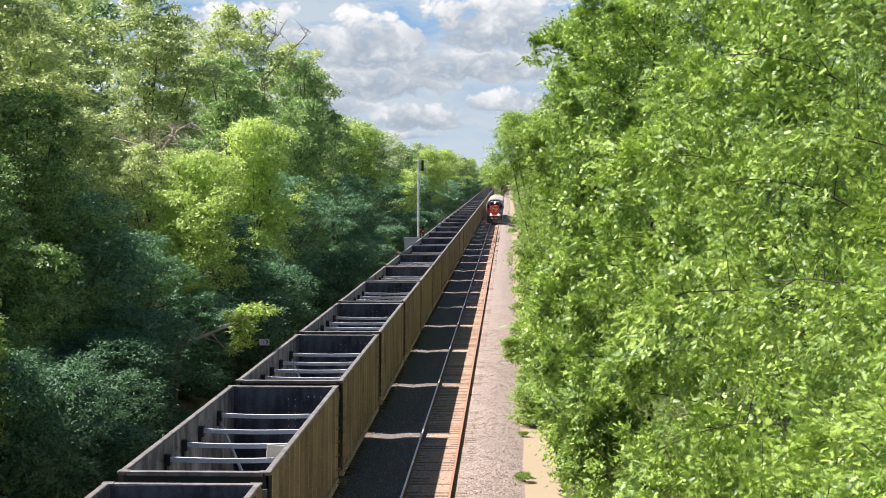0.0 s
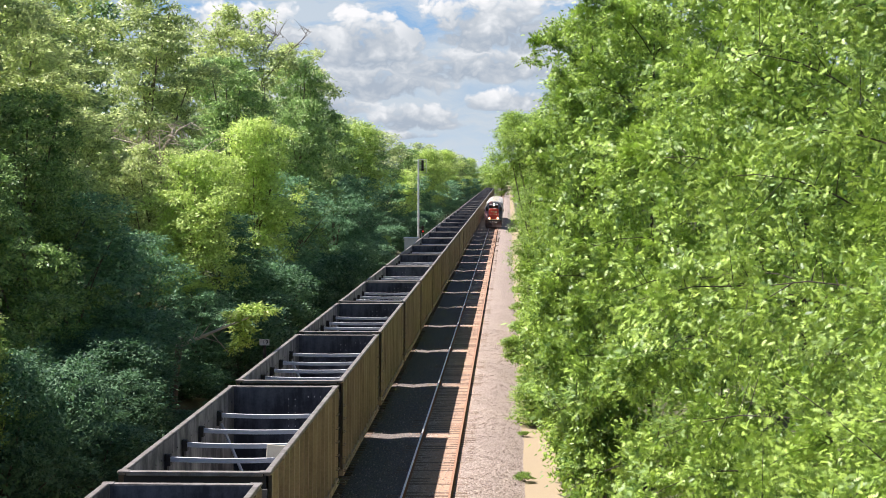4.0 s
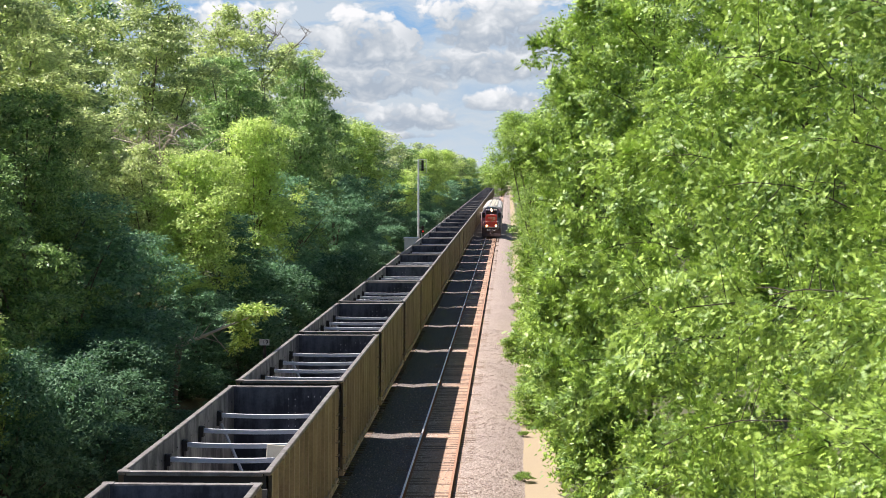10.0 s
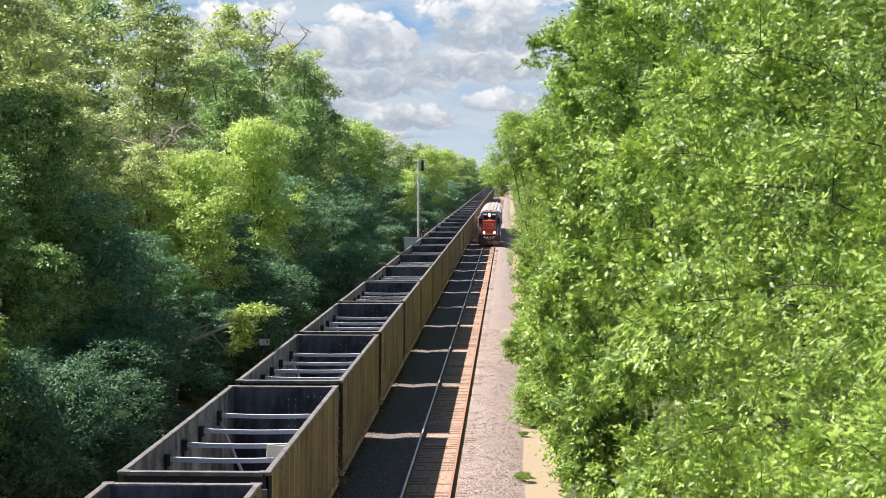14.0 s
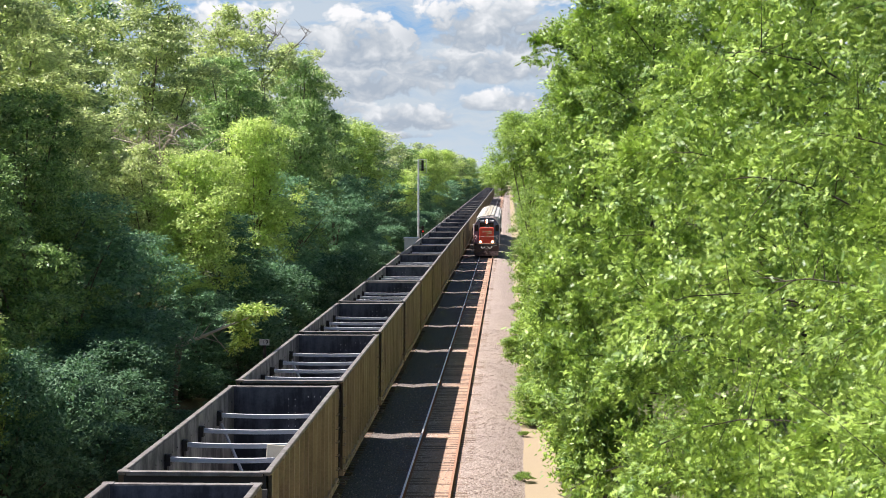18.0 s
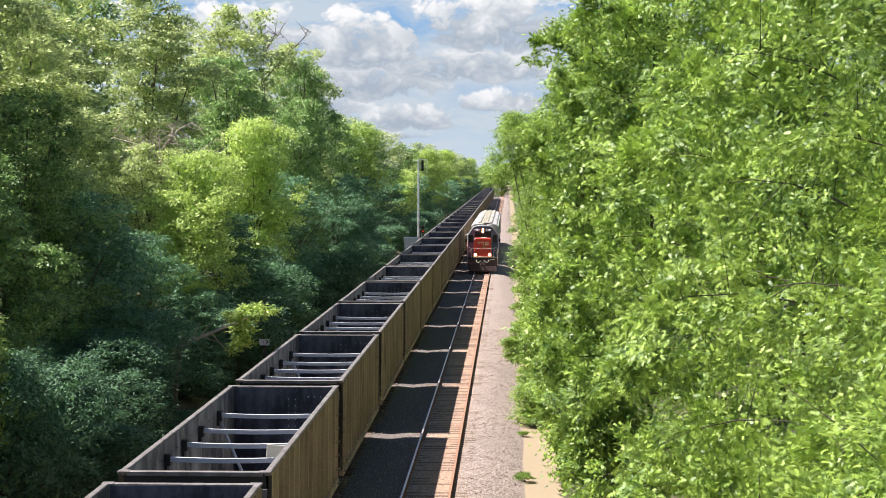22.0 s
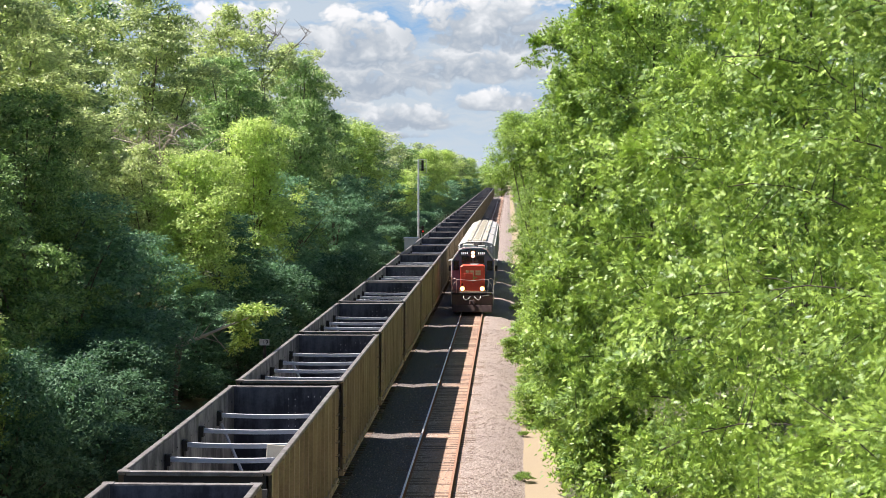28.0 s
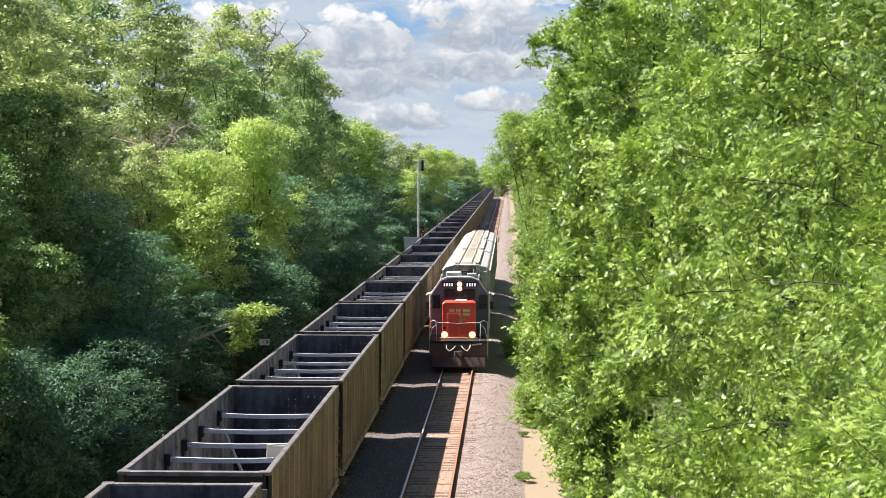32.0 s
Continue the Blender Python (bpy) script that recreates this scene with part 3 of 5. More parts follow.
def build_gondola():
    car = empty("coal_gondola")
    L, W, Z0, Z1 = 14.72, 3.14, 1.02, 3.74
    # corrugated outer walls: shallow ribs pressed in one sheet
    for s in (-1, 1):
        prof = []
        y, step = -L / 2, L / 15
        while y < L / 2 - 0.01:
            prof += [(y, 0.09), (y + 0.1, 0.09), (y + 0.15, 0.0), (y + step * 0.5, 0.0), (y + step * 0.5 + 0.03, 0.035), (y + step * 0.5 + 0.09, 0.035), (y + step * 0.5 + 0.12, 0.0), (y + step - 0.03, 0.0)]
            y += step
        prof.append((L / 2, 0.09))
        bm = B()
        lo = [bm.verts.new((s * (W / 2 + d - 0.05), p, Z0)) for p, d in prof]
        hi = [bm.verts.new((s * (W / 2 + d - 0.02), p, Z1)) for p, d in prof]
        for i in range(len(prof) - 1):
            bm.faces.new((lo[i], lo[i + 1], hi[i + 1], hi[i]) if s > 0 else (lo[i + 1], lo[i], hi[i], hi[i + 1]))
        box(bm, (s * (W / 2 + 0.0), 0, Z0 - 0.02), (0.12, L, 0.2))
        for k in range(23):
            rod(bm, (s * (W / 2 + 0.055), -L / 2 + 0.4 + k * 0.63, Z0 + 0.01), (s * (W / 2 + 0.075), -L / 2 + 0.4 + k * 0.63, Z0 + 0.01), 0.03, n=6)
        part("side_wall", bm, M_CAR_SIDE, car)
        bm = B()
        box(bm, (s * (W / 2 - 0.09), 0, (Z0 + Z1) / 2 + 0.1), (0.03, L - 0.1, Z1 - Z0 - 0.1))
        for k in range(22):
            rod(bm, (s * (W / 2 - 0.1), -L / 2 + 0.5 + k * 0.65, Z1 - 0.32), (s * (W / 2 - 0.125), -L / 2 + 0.5 + k * 0.65, Z1 - 0.32), 0.022, n=6)
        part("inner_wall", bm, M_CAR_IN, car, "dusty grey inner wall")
        part("side_rim", box(B(), (s * (W / 2 - 0.02), 0, Z1 + 0.045), (0.14, L + 0.06, 0.1)), M_CAR_RIM, car, "scuffed pale top rim", bevel=0.015)
    for e in (-1, 1):
        bm = B()
        box(bm, (0, e * (L / 2 - 0.02), (Z0 + Z1) / 2 + 0.05), (W - 0.1, 0.05, Z1 - Z0))
        wall = part("end_wall", bm, M_BLACK, car, "dark ribbed end wall")
        part("end_beam", box(B(), (0, e * (L / 2 + 0.06), Z1 - 0.38), (W - 0.04, 0.1, 0.2)), M_CAR_RIM, wall)
        part("end_beam", box(B(), (0, e * (L / 2 + 0.06), Z1 - 1.3), (W - 0.04, 0.1, 0.14)), M_BLACK, wall)
        post = part("end_post", box(B(), (0, e * (L / 2 + 0.04), 2.2), (0.12, 0.07, 2.3)), M_BLACK, wall)
        post.matrix_basis = pose(-1.2, 0, 0)
        for x in (-0.42, 0.42, 1.2):
            share(post, pose(x, 0, 0))
        bm = B()
        box(bm, (0, e * (L / 2 - 0.065), (Z0 + Z1) / 2 + 0.1), (W - 0.2, 0.03, Z1 - Z0 - 0.1))
        for x in (0.16, 0.36):
            for k in range(11):
                rod(bm, (x, e * (L / 2 - 0.08), 1.45 + k * 0.2), (x, e * (L / 2 - 0.1), 1.45 + k * 0.2), 0.014, n=6)
        for k in range(4):
            rod(bm, (0.75 + k * 0.18, e * (L / 2 - 0.08), Z1 - 0.22), (0.75 + k * 0.18, e * (L / 2 - 0.1), Z1 - 0.22), 0.013, n=6)
        inner = part("inner_end_wall", bm, M_CAR_END, car, "dark blue-grey patchy inner wall")
        inner.data.materials.append(M_BAR)
        for f in inner.data.polygons:
            f.material_index = 1 if f.area < 0.01 else 0
        part("end_rim", box(B(), (0, e * (L / 2 - 0.0), Z1 + 0.04), (W - 0.23, 0.14, 0.1)), M_CAR_RIM, car, "scuffed pale top rim", bevel=0.012)
        for s in (-1, 1):
            part("corner_cap", box(B(), (s * (W / 2 - 0.06), e * (L / 2 + 0.0), Z1 + 0.075), (0.26, 0.2, 0.05)), M_CAR_RIM, car, bevel=0.012)
        # ladder and grab irons on opposite corners
        s = e
        bm = B()
        for x in (1.06, 1.5):
            rod(bm, (s * x, e * (L / 2 + 0.14), 0.75), (s * x, e * (L / 2 + 0.14), 3.5), 0.018, n=6)
        for k in range(8):
            rod(bm, (s * 1.06, e * (L / 2 + 0.14), 0.85 + k * 0.36), (s * 1.5, e * (L / 2 + 0.14), 0.85 + k * 0.36), 0.016, n=6)
        part("end_ladder", bm, M_BLACK, car)
        for s in (-1, 1):
            yy = e * (L / 2 - 0.3)
            bm = pipe(B(), [(s * (W / 2 + 0.02), yy - 0.2, 0), (s * (W / 2 + 0.1), yy - 0.2, 0), (s * (W / 2 + 0.1), yy + 0.2, 0), (s * (W / 2 + 0.02), yy + 0.2, 0)], 0.018, 5)
            iron = part("grab_iron", bm, M_DULL_IRON, car, "dull grey side grab iron")
            iron.matrix_basis = pose(0, 0, 0.62)
            for k in range(1, 7):
                share(iron, pose(0, 0, 0.62 + k * 0.4))
        coupler(car, e * (L / 2 + 0.45), e)
    part("floor", box(B(), (0, 0, Z0 - 0.02), (W - 0.24, L - 0.16, 0.1)), M_CAR_FLOOR, car, "floor black with coal dust")
    part("centre_sill", box(B(), (0, 0, 0.8), (0.4, L + 0.3, 0.42)), M_BLACK, car)
    for y in (-3.15, -0.95, 1.4, 4.3):
        bm = B()
        n = 7
        rings = []
        for i in range(n):
            x, z = -1.36 + 2.72 * i / (n - 1), 3.38 - 0.03 * math.sin(math.pi * i / (n - 1))
            rings.append([bm.verts.new((x, y + dy, z + dz)) for dy, dz in ((-0.05, -0.055), (0.05, -0.055), (0.05, 0.055), (-0.05, 0.055))])
        for p, q in zip(rings, rings[1:]):
            for k in range(4):
                bm.faces.new((p[k], q[k], q[(k + 1) % 4], p[(k + 1) % 4]))
        bm.faces.new(rings[0]), bm.faces.new(rings[-1][::-1])
        part("crossbar", bm, M_BAR, car, "bare pale steel crossbar")
        for s in (-1, 1):
            bm = B()
            box(bm, (s * 1.43, y, 3.3), (0.07, 0.26, 0.4), (0, 0, 0), (0.8, 0.6))
            box(bm, (s * 1.38, y, 3.36), (0.1, 0.22, 0.26))
            part("bracket", bm, M_BLACK, car)
    for y in (-4.6, 4.6):
        for s in (-1, 1):
            bm = B()
            rod(bm, (s * 1.4, y, 3.1), (s * 0.35, y * 0.82, 1.08), 0.045, n=6)
            part("diagonal_brace", bm, M_BAR, car, "thin pale steel brace")
    for e in (-1, 1):
        for k in (-0.89, 0.89):
            wheelset("wheelset", car, e * 5.6 + k)
        for s in (-1, 1):
            side_frame(car, e * 5.6, s * 1.0)
        part("bolster", box(B(), (0, e * 5.6, 0.55), (2.0, 0.42, 0.3)), M_BLACK, car, bevel=0.02)
    tagged(car, "empty bronze-brown corrugated coal gondola standing on the track", "rail car", "standing coal train")
    car.matrix_basis = pose(TRACKS[1], CAR_FIRST, 0)
    copy_thing(car, pose(TRACKS[1], CAR_FIRST - CAR_PITCH, 0))
    for k in range(1, 38):
        c = copy_thing(car, pose(TRACKS[1], CAR_FIRST + k * CAR_PITCH, 0, 0, 0, 180 * (k % 5 == 4)))
    return car


# ---- the arriving train ----
def build_loco():
    """Four-axle road switcher; y = 0 is its front plate and it runs towards -y."""
    lo = empty("locomotive")
    # frame, pilot and plough
    part("frame", box(B(), (0, 8.7, 1.33), (2.9, 17.0, 0.22)), M_GREY, lo, bevel=0.02)
    bm = B()
    box(bm, (0, 0.13, 0.92), (2.9, 0.14, 0.86))
    box(bm, (0.0, 0.0, 0.36), (2.75, 0.2, 0.5), (-14, 0, 0))
    for s in (-1, 1):
        box(bm, (s * 1.38, 0.5, 0.75), (0.07, 0.8, 1.0))
    part("pilot", bm, M_PILOT, lo, "grimy dark red pilot with plough", bevel=0.015)
    for s in (-1, 1):
        bm = B()
        for k in range(4):
            box(bm, (s * 1.3, 0.62, 0.42 + 0.27 * k), (0.34, 0.55, 0.04))
        part("steps", bm, M_BLACK, lo)
    part("walkway", box(B(), (0, 0.75, 1.46), (2.95, 1.5, 0.05)), M_BLACK, lo, bevel=0.01)
    # short hood
    bm = prism(B(), [(-0.87, 1.48), (0.87, 1.48), (0.87, 3.3), (0.72, 3.4), (-0.72, 3.4), (-0.87, 3.3)], 0.95, 2.6)
    part("nose", bm, M_RED, lo, "scarlet low nose", bevel=0.03)
    nose = lo.children[-1]
    part("nose_door", box(B(), (-0.28, 0.94, 2.2), (0.62, 0.025, 1.25)), M_RED, nose, bevel=0.01)
    part("door_handle", rod(B(), (-0.06, 0.9, 2.2), (0.1, 0.9, 2.2), 0.02), M_BLACK, nose)
    part("sand_filler", rod(B(), (-0.72, 0.95, 2.05), (-0.72, 0.92, 2.05), 0.06, n=10), M_BLACK, nose)
    part("nose_sill", box(B(), (0, 0.9, 1.52), (1.95, 0.1, 0.09)), M_CREAM, nose, "cream strip at the foot of the nose", bevel=0.01)
    # plain cream blocks and a gold crest across the nose
    for x, w in ((-0.36, 0.26), (-0.02, 0.26), (0.4, 0.38)):
        bm = B()
        for k in (-1, 1):
            box(bm, (x, 0.943, 2.86 + 0.098 * k), (w, 0.012, 0.155))
        part("emblem_block", bm, M_CREAM, nose, "faded cream block")
    crest = box(B(), (0.03, 0.938, 2.5), (0.3, 0.012, 0.3), (0, 45, 0))
    box(crest, (0.03, 0.937, 2.52), (0.62, 0.012, 0.07))
    part("crest", crest, M_GOLD, nose, "faded gold crest")
    part("nose_top_light", box(B(), (0.1, 1.7, 3.43), (0.6, 0.9, 0.05)), M_HOPPER, nose, bevel=0.01)
    # cab with sloped roof edges
    cabp = [(-1.52, 1.5), (1.52, 1.5), (1.52, 3.62), (0.98, 4.42), (0.6, 4.56), (-0.6, 4.56), (-0.98, 4.42), (-1.52, 3.62)]
    part("cab", prism(B(), cabp, 2.6, 4.9), M_CAB, lo, "slate grey cab", bevel=0.02)
    cab = lo.children[-1]
    edge = [(-1.55, 2.55, 1.9), (-1.55, 2.55, 3.64), (-1.0, 2.55, 4.45), (-0.6, 2.55, 4.6), (0.6, 2.55, 4.6), (1.0, 2.55, 4.45), (1.55, 2.55, 3.64), (1.55, 2.55, 1.9)]
    part("cab_edge", pipe(B(), edge, 0.045, 6), M_WHITE_IRON, cab, "white edge trim round the cab front")
    for s in (-1, 1):
        part("windscreen", box(B(), (s * 0.42, 2.585, 3.72), (0.8, 0.04, 0.5)), M_GLASS, cab, bevel=0.01)
        part("door_window", box(B(), (s * 1.22, 2.585, 3.3), (0.4, 0.04, 0.72)), M_GLASS, cab, bevel=0.01)
        part("number_board", box(B(), (s * 0.6, 2.55, 4.2), (0.62, 0.1, 0.28)), M_BOARD, cab, "black lit number board", bevel=0.01)
        board = cab.children[-1]
        for k in range(4):
            part("figure_bar", box(B(), (s * 0.6 - 0.2 + 0.135 * k, 2.494, 4.2), (0.075, 0.012, 0.17)), M_FIGURE, board)
        part("side_window", box(B(), (s * 1.53, 3.75, 3.25), (0.03, 1.5, 0.62)), M_GLASS, cab, bevel=0.01)
        part("mirror", box(B(), (s * 1.68, 2.75, 3.1), (0.2, 0.05, 0.4)), M_BLACK, cab, bevel=0.01)
        part("sun_shade", box(B(), (s * 1.66, 3.75, 3.66), (0.3, 1.5, 0.03), (0, s * 18, 0)), M_WHITE_IRON, cab)
    bm = B()
    box(bm, (0, 2.53, 4.13), (0.4, 0.16, 0.62))
    part("headlight_housing", bm, M_BLACK, cab, bevel=0.02)
    hl = cab.children[-1]
    for z in (4.0, 4.23):
        part("reflector", rod(B(), (0, 2.455, z), (0, 2.44, z), 0.14, n=16), M_LAMP_HALO, hl, "orange lamp dish glowing in place of a halo")
        part("headlight", rod(B(), (0, 2.45, z), (0, 2.42, z), 0.1, n=16), M_LAMP, hl, "lit warm headlamp")
    bm = B()
    rod(bm, (-0.1, 3.6, 4.62), (-0.1, 3.1, 4.66), 0.04)
    rod(bm, (0.05, 3.6, 4.62), (0.05, 3.0, 4.66), 0.045, 0.075)
    rod(bm, (0.2, 3.6, 4.62), (0.2, 3.2, 4.66), 0.04)
    part("air_horn", bm, M_GALV, cab)
    part("roof_box", box(B(), (-0.35, 3.9, 4.68), (0.8, 1.0, 0.26)), M_HATCH, cab, "pale roof cooling unit", bevel=0.04)
    part("roof_box", box(B(), (0.6, 4.3, 4.6), (0.5, 0.7, 0.2)), M_HOPPER, cab, bevel=0.03)
    for s in (-1, 1):
        part("roof_rail", pipe(B(), [(s * 1.0, 2.75, 4.42), (s * 1.0, 2.8, 4.62), (s * 1.0, 4.7, 4.62), (s * 1.0, 4.75, 4.42)], 0.03, 6), M_WHITE_IRON, cab)
    part("antenna", rod(B(), (0.7, 4.2, 4.5), (0.7, 4.2, 4.95), 0.015, n=5), M_WHITE_IRON, cab)
    # ditch lights
    for s in (-1, 1):
        ditch = part("ditch_light", box(B(), (s * 0.71, 0.4, 1.75), (0.3, 0.24, 0.3)), M_BLACK, lo, bevel=0.03)
        part("reflector", rod(B(), (s * 0.71, 0.29, 1.77), (s * 0.71, 0.272, 1.77), 0.19, n=20), M_LAMP_HALO, ditch, "orange lamp dish glowing in place of a halo")
        part("lens", rod(B(), (s * 0.71, 0.285, 1.77), (s * 0.71, 0.25, 1.77), 0.115, n=16), M_LAMP, ditch, "lit warm ditch lamp")
    # long hood with roof gear
    hood = part("long_hood", prism(B(), [(-0.9, 1.44), (0.9, 1.44), (0.9, 4.05), (0.68, 4.3), (-0.68, 4.3), (-0.9, 4.05)], 4.9, 16.4), M_GREY, lo, bevel=0.03)
    for y in (11.2, 12.9, 14.6):
        bm = B()
        rod(bm, (0, y, 4.28), (0, y, 4.46), 0.66, n=24)
        rod(bm, (0, y, 4.46), (0, y, 4.49), 0.58, n=24)
        for k in range(4):
            box(bm, (0, y, 4.5), (1.1, 0.05, 0.03), (0, 0, 45 * k))
        part("radiator_fan", bm, M_BLACK, hood)
    for y in (7.0, 9.3):
        part("exhaust_stack", box(B(), (0, y, 4.42), (0.7, 0.32, 0.3)), M_BLACK, hood, bevel=0.03)
    part("blower_duct", box(B(), (-0.55, 5.9, 4.35), (0.6, 1.6, 0.28)), M_GREY, hood, bevel=0.05)
    for s in (-1, 1):
        for k in range(7):
            part("hood_door", box(B(), (s * 0.905, 5.8 + k * 1.05, 2.7), (0.03, 0.95, 2.0)), M_GREY, hood, bevel=0.008)
        part("radiator_grille", box(B(), (s * 0.91, 14.6, 3.3), (0.04, 3.0, 0.9)), M_BLACK, hood)
        part("side_walkway", box(B(), (s * 1.2, 10.6, 1.45), (0.56, 11.6, 0.05)), M_BLACK, lo)
        bm = B()
        for k in range(8):
            rod(bm, (s * 1.44, 5.2 + k * 1.6, 1.45), (s * 1.44, 5.2 + k * 1.6, 2.5), 0.02, n=6)
        rod(bm, (s * 1.44, 5.2, 2.5), (s * 1.44, 16.4, 2.5), 0.02, n=6)
        part("side_handrail", bm, M_WHITE_IRON, lo, "white tubular handrail")
        # front handrails swing down to the steps
        bm = B()
        pipe(bm, [(s * 1.5, 0.95, 0.9), (s * 1.52, 0.9, 1.7), (s * 1.5, 0.85, 2.35), (s * 1.3, 0.4, 2.5), (s * 1.15, 0.18, 2.45), (s * 1.1, 0.12, 1.4)], 0.017, 6)
        pipe(bm, [(s * 1.48, 0.25, 0.7), (s * 1.5, 0.2, 1.5), (s * 1.36, 0.14, 2.1), (s * 1.15, 0.13, 2.3)], 0.017, 6)
        part("front_handrail", bm, M_WHITE_IRON, lo, "white bent handrail at the steps")
    bm = B()
    pipe(bm, [(-1.1, 0.12, 2.42), (-0.5, 0.1, 2.4), (0, 0.09, 2.36), (0.5, 0.1, 2.4), (1.1, 0.12, 2.42)], 0.015, 6)
    part("end_chain", bm, M_WHITE_IRON, lo, "white rail across the front platform")
    for s, wob in ((-1, 0.0), (1, 0.05)):
        bm = B()
        pipe(bm, [(s * 0.62, 0.05, 1.3), (s * 0.6, -0.12, 1.1 + wob), (s * 0.45, -0.16, 0.98), (s * 0.3, -0.12, 1.06), (s * 0.15, -0.02, 1.22)], 0.028, 6)
        part("air_hose", bm, M_WHITE_IRON, lo, "pale looped brake hose")
    bm = B()
    box(bm, (0.95, 0.02, 1.3), (0.5, 0.05, 0.07), (0, -8, 0))
    part("uncoupling_lever", bm, M_WHITE_IRON, lo)
    coupler(lo, -0.25, -1, M_PILOT)
    coupler(lo, 17.5, 1)
    part("fuel_tank", box(B(), (0, 8.7, 0.78), (2.6, 4.2, 0.85), top=(1, 1)), M_BLACK, lo, bevel=0.12)
    for c in (3.6, 13.8):
        for k in (-1.37, 1.37):
            ROLLING.append((wheelset("wheelset", lo, c + k), 0.456))
        for s in (-1, 1):
            side_frame(lo, c, s * 1.05, 2.74)
    return tagged(lo, "charcoal and scarlet diesel locomotive with lit headlamps", "locomotive")


ROLLING = []


def build_hopper():
    """Covered hopper; y = 0 is its leading coupler face."""
    h = empty("covered_hopper")
    L = 18.6
    y0, y1 = 0.7, 0.7 + L
    sec = [(-1.48, 1.35), (1.48, 1.35), (1.5, 3.95), (1.3, 4.22), (0.75, 4.38), (-0.75, 4.38), (-1.3, 4.22), (-1.5, 3.95)]
    body = part("body", prism(B(), sec, y0, y1), M_HOPPER, h, "pale grey weathered body", bevel=0.03)
    for s in (-1, 1):
        rib = part("side_rib", box(B(), (s * 1.51, y0 + 0.6, 2.6), (0.06, 0.08, 2.5)), M_HOPPER, body)
        for k in range(1, 18):
            share(rib, pose(0, k * 1.02, 0))
        part("eave_rail", box(B(), (s * 1.47, (y0 + y1) / 2, 4.02), (0.1, L, 0.09)), M_HOPPER, body, bevel=0.02)
        bm = B()
        for k in range(4):
            box(bm, (s * (0.5 + 0.085 * k), (y0 + y1) / 2, 4.47), (0.06, L - 0.6, 0.04))
        for k in range(24):
            box(bm, (s * 0.6, y0 + 0.5 + k * 0.77, 4.47), (0.3, 0.05, 0.03))
        part("running_board", bm, M_HATCH, h, "cream grated running board")
    for k in range(12):
        bm = B()
        box(bm, (0, y0 + 1.2 + k * 1.47, 4.44), (0.72, 1.3, 0.14), top=(0.86, 0.94))
        box(bm, (0, y0 + 1.2 + k * 1.47, 4.53), (0.5, 0.06, 0.05))
        part("hatch_cover", bm, M_HATCH, h, "cream roof hatch cover", bevel=0.015)
    for e, y in ((-1, y0), (1, y1)):
        bm = B()
        box(bm, (0, y + e * 0.25, 1.2), (2.9, 0.5, 0.14))
        for s in (-1, 1):
            box(bm, (s * 1.35, y + e * 0.3, 2.3), (0.1, 0.1, 2.1))
            rod(bm, (s * 1.35, y + e * 0.3, 1.3), (s * 0.5, y, 2.8), 0.05, n=6)
        part("end_platform", bm, M_HOPPER, h)
        bm = B()
        for k in range(9):
            rod(bm, (0.8, y + e * 0.4, 1.4 + k * 0.32), (1.25, y + e * 0.4, 1.4 + k * 0.32), 0.02, n=6)
        for x in (0.8, 1.25):
            rod(bm, (x, y + e * 0.4, 1.3), (x, y + e * 0.4, 4.3), 0.02, n=6)
        part("end_ladder", bm, M_GALV, h)
        coupler(h, y + e * 0.35, e)
    for k in range(3):
        bm = box(B(), (0, y0 + 4.7 + k * 4.6, 0.92), (1.1, 1.0, 0.9), (0, 0, 0), top=(2.4, 3.6))
        part("discharge_chute", bm, M_HOPPER, h, bevel=0.02)
    part("centre_sill", box(B(), (0, (y0 + y1) / 2, 1.1), (0.5, L, 0.4)), M_BLACK, h)
    for c in (y0 + 1.7, y1 - 1.7):
        for k in (-0.89, 0.89):
            wheelset("wheelset", h, c + k)
        for s in (-1, 1):
            side_frame(h, c, s * 1.0)
    return tagged(h, "pale grey covered hopper car with cream roof hatches", "rail car", "hoppers behind the locomotive")


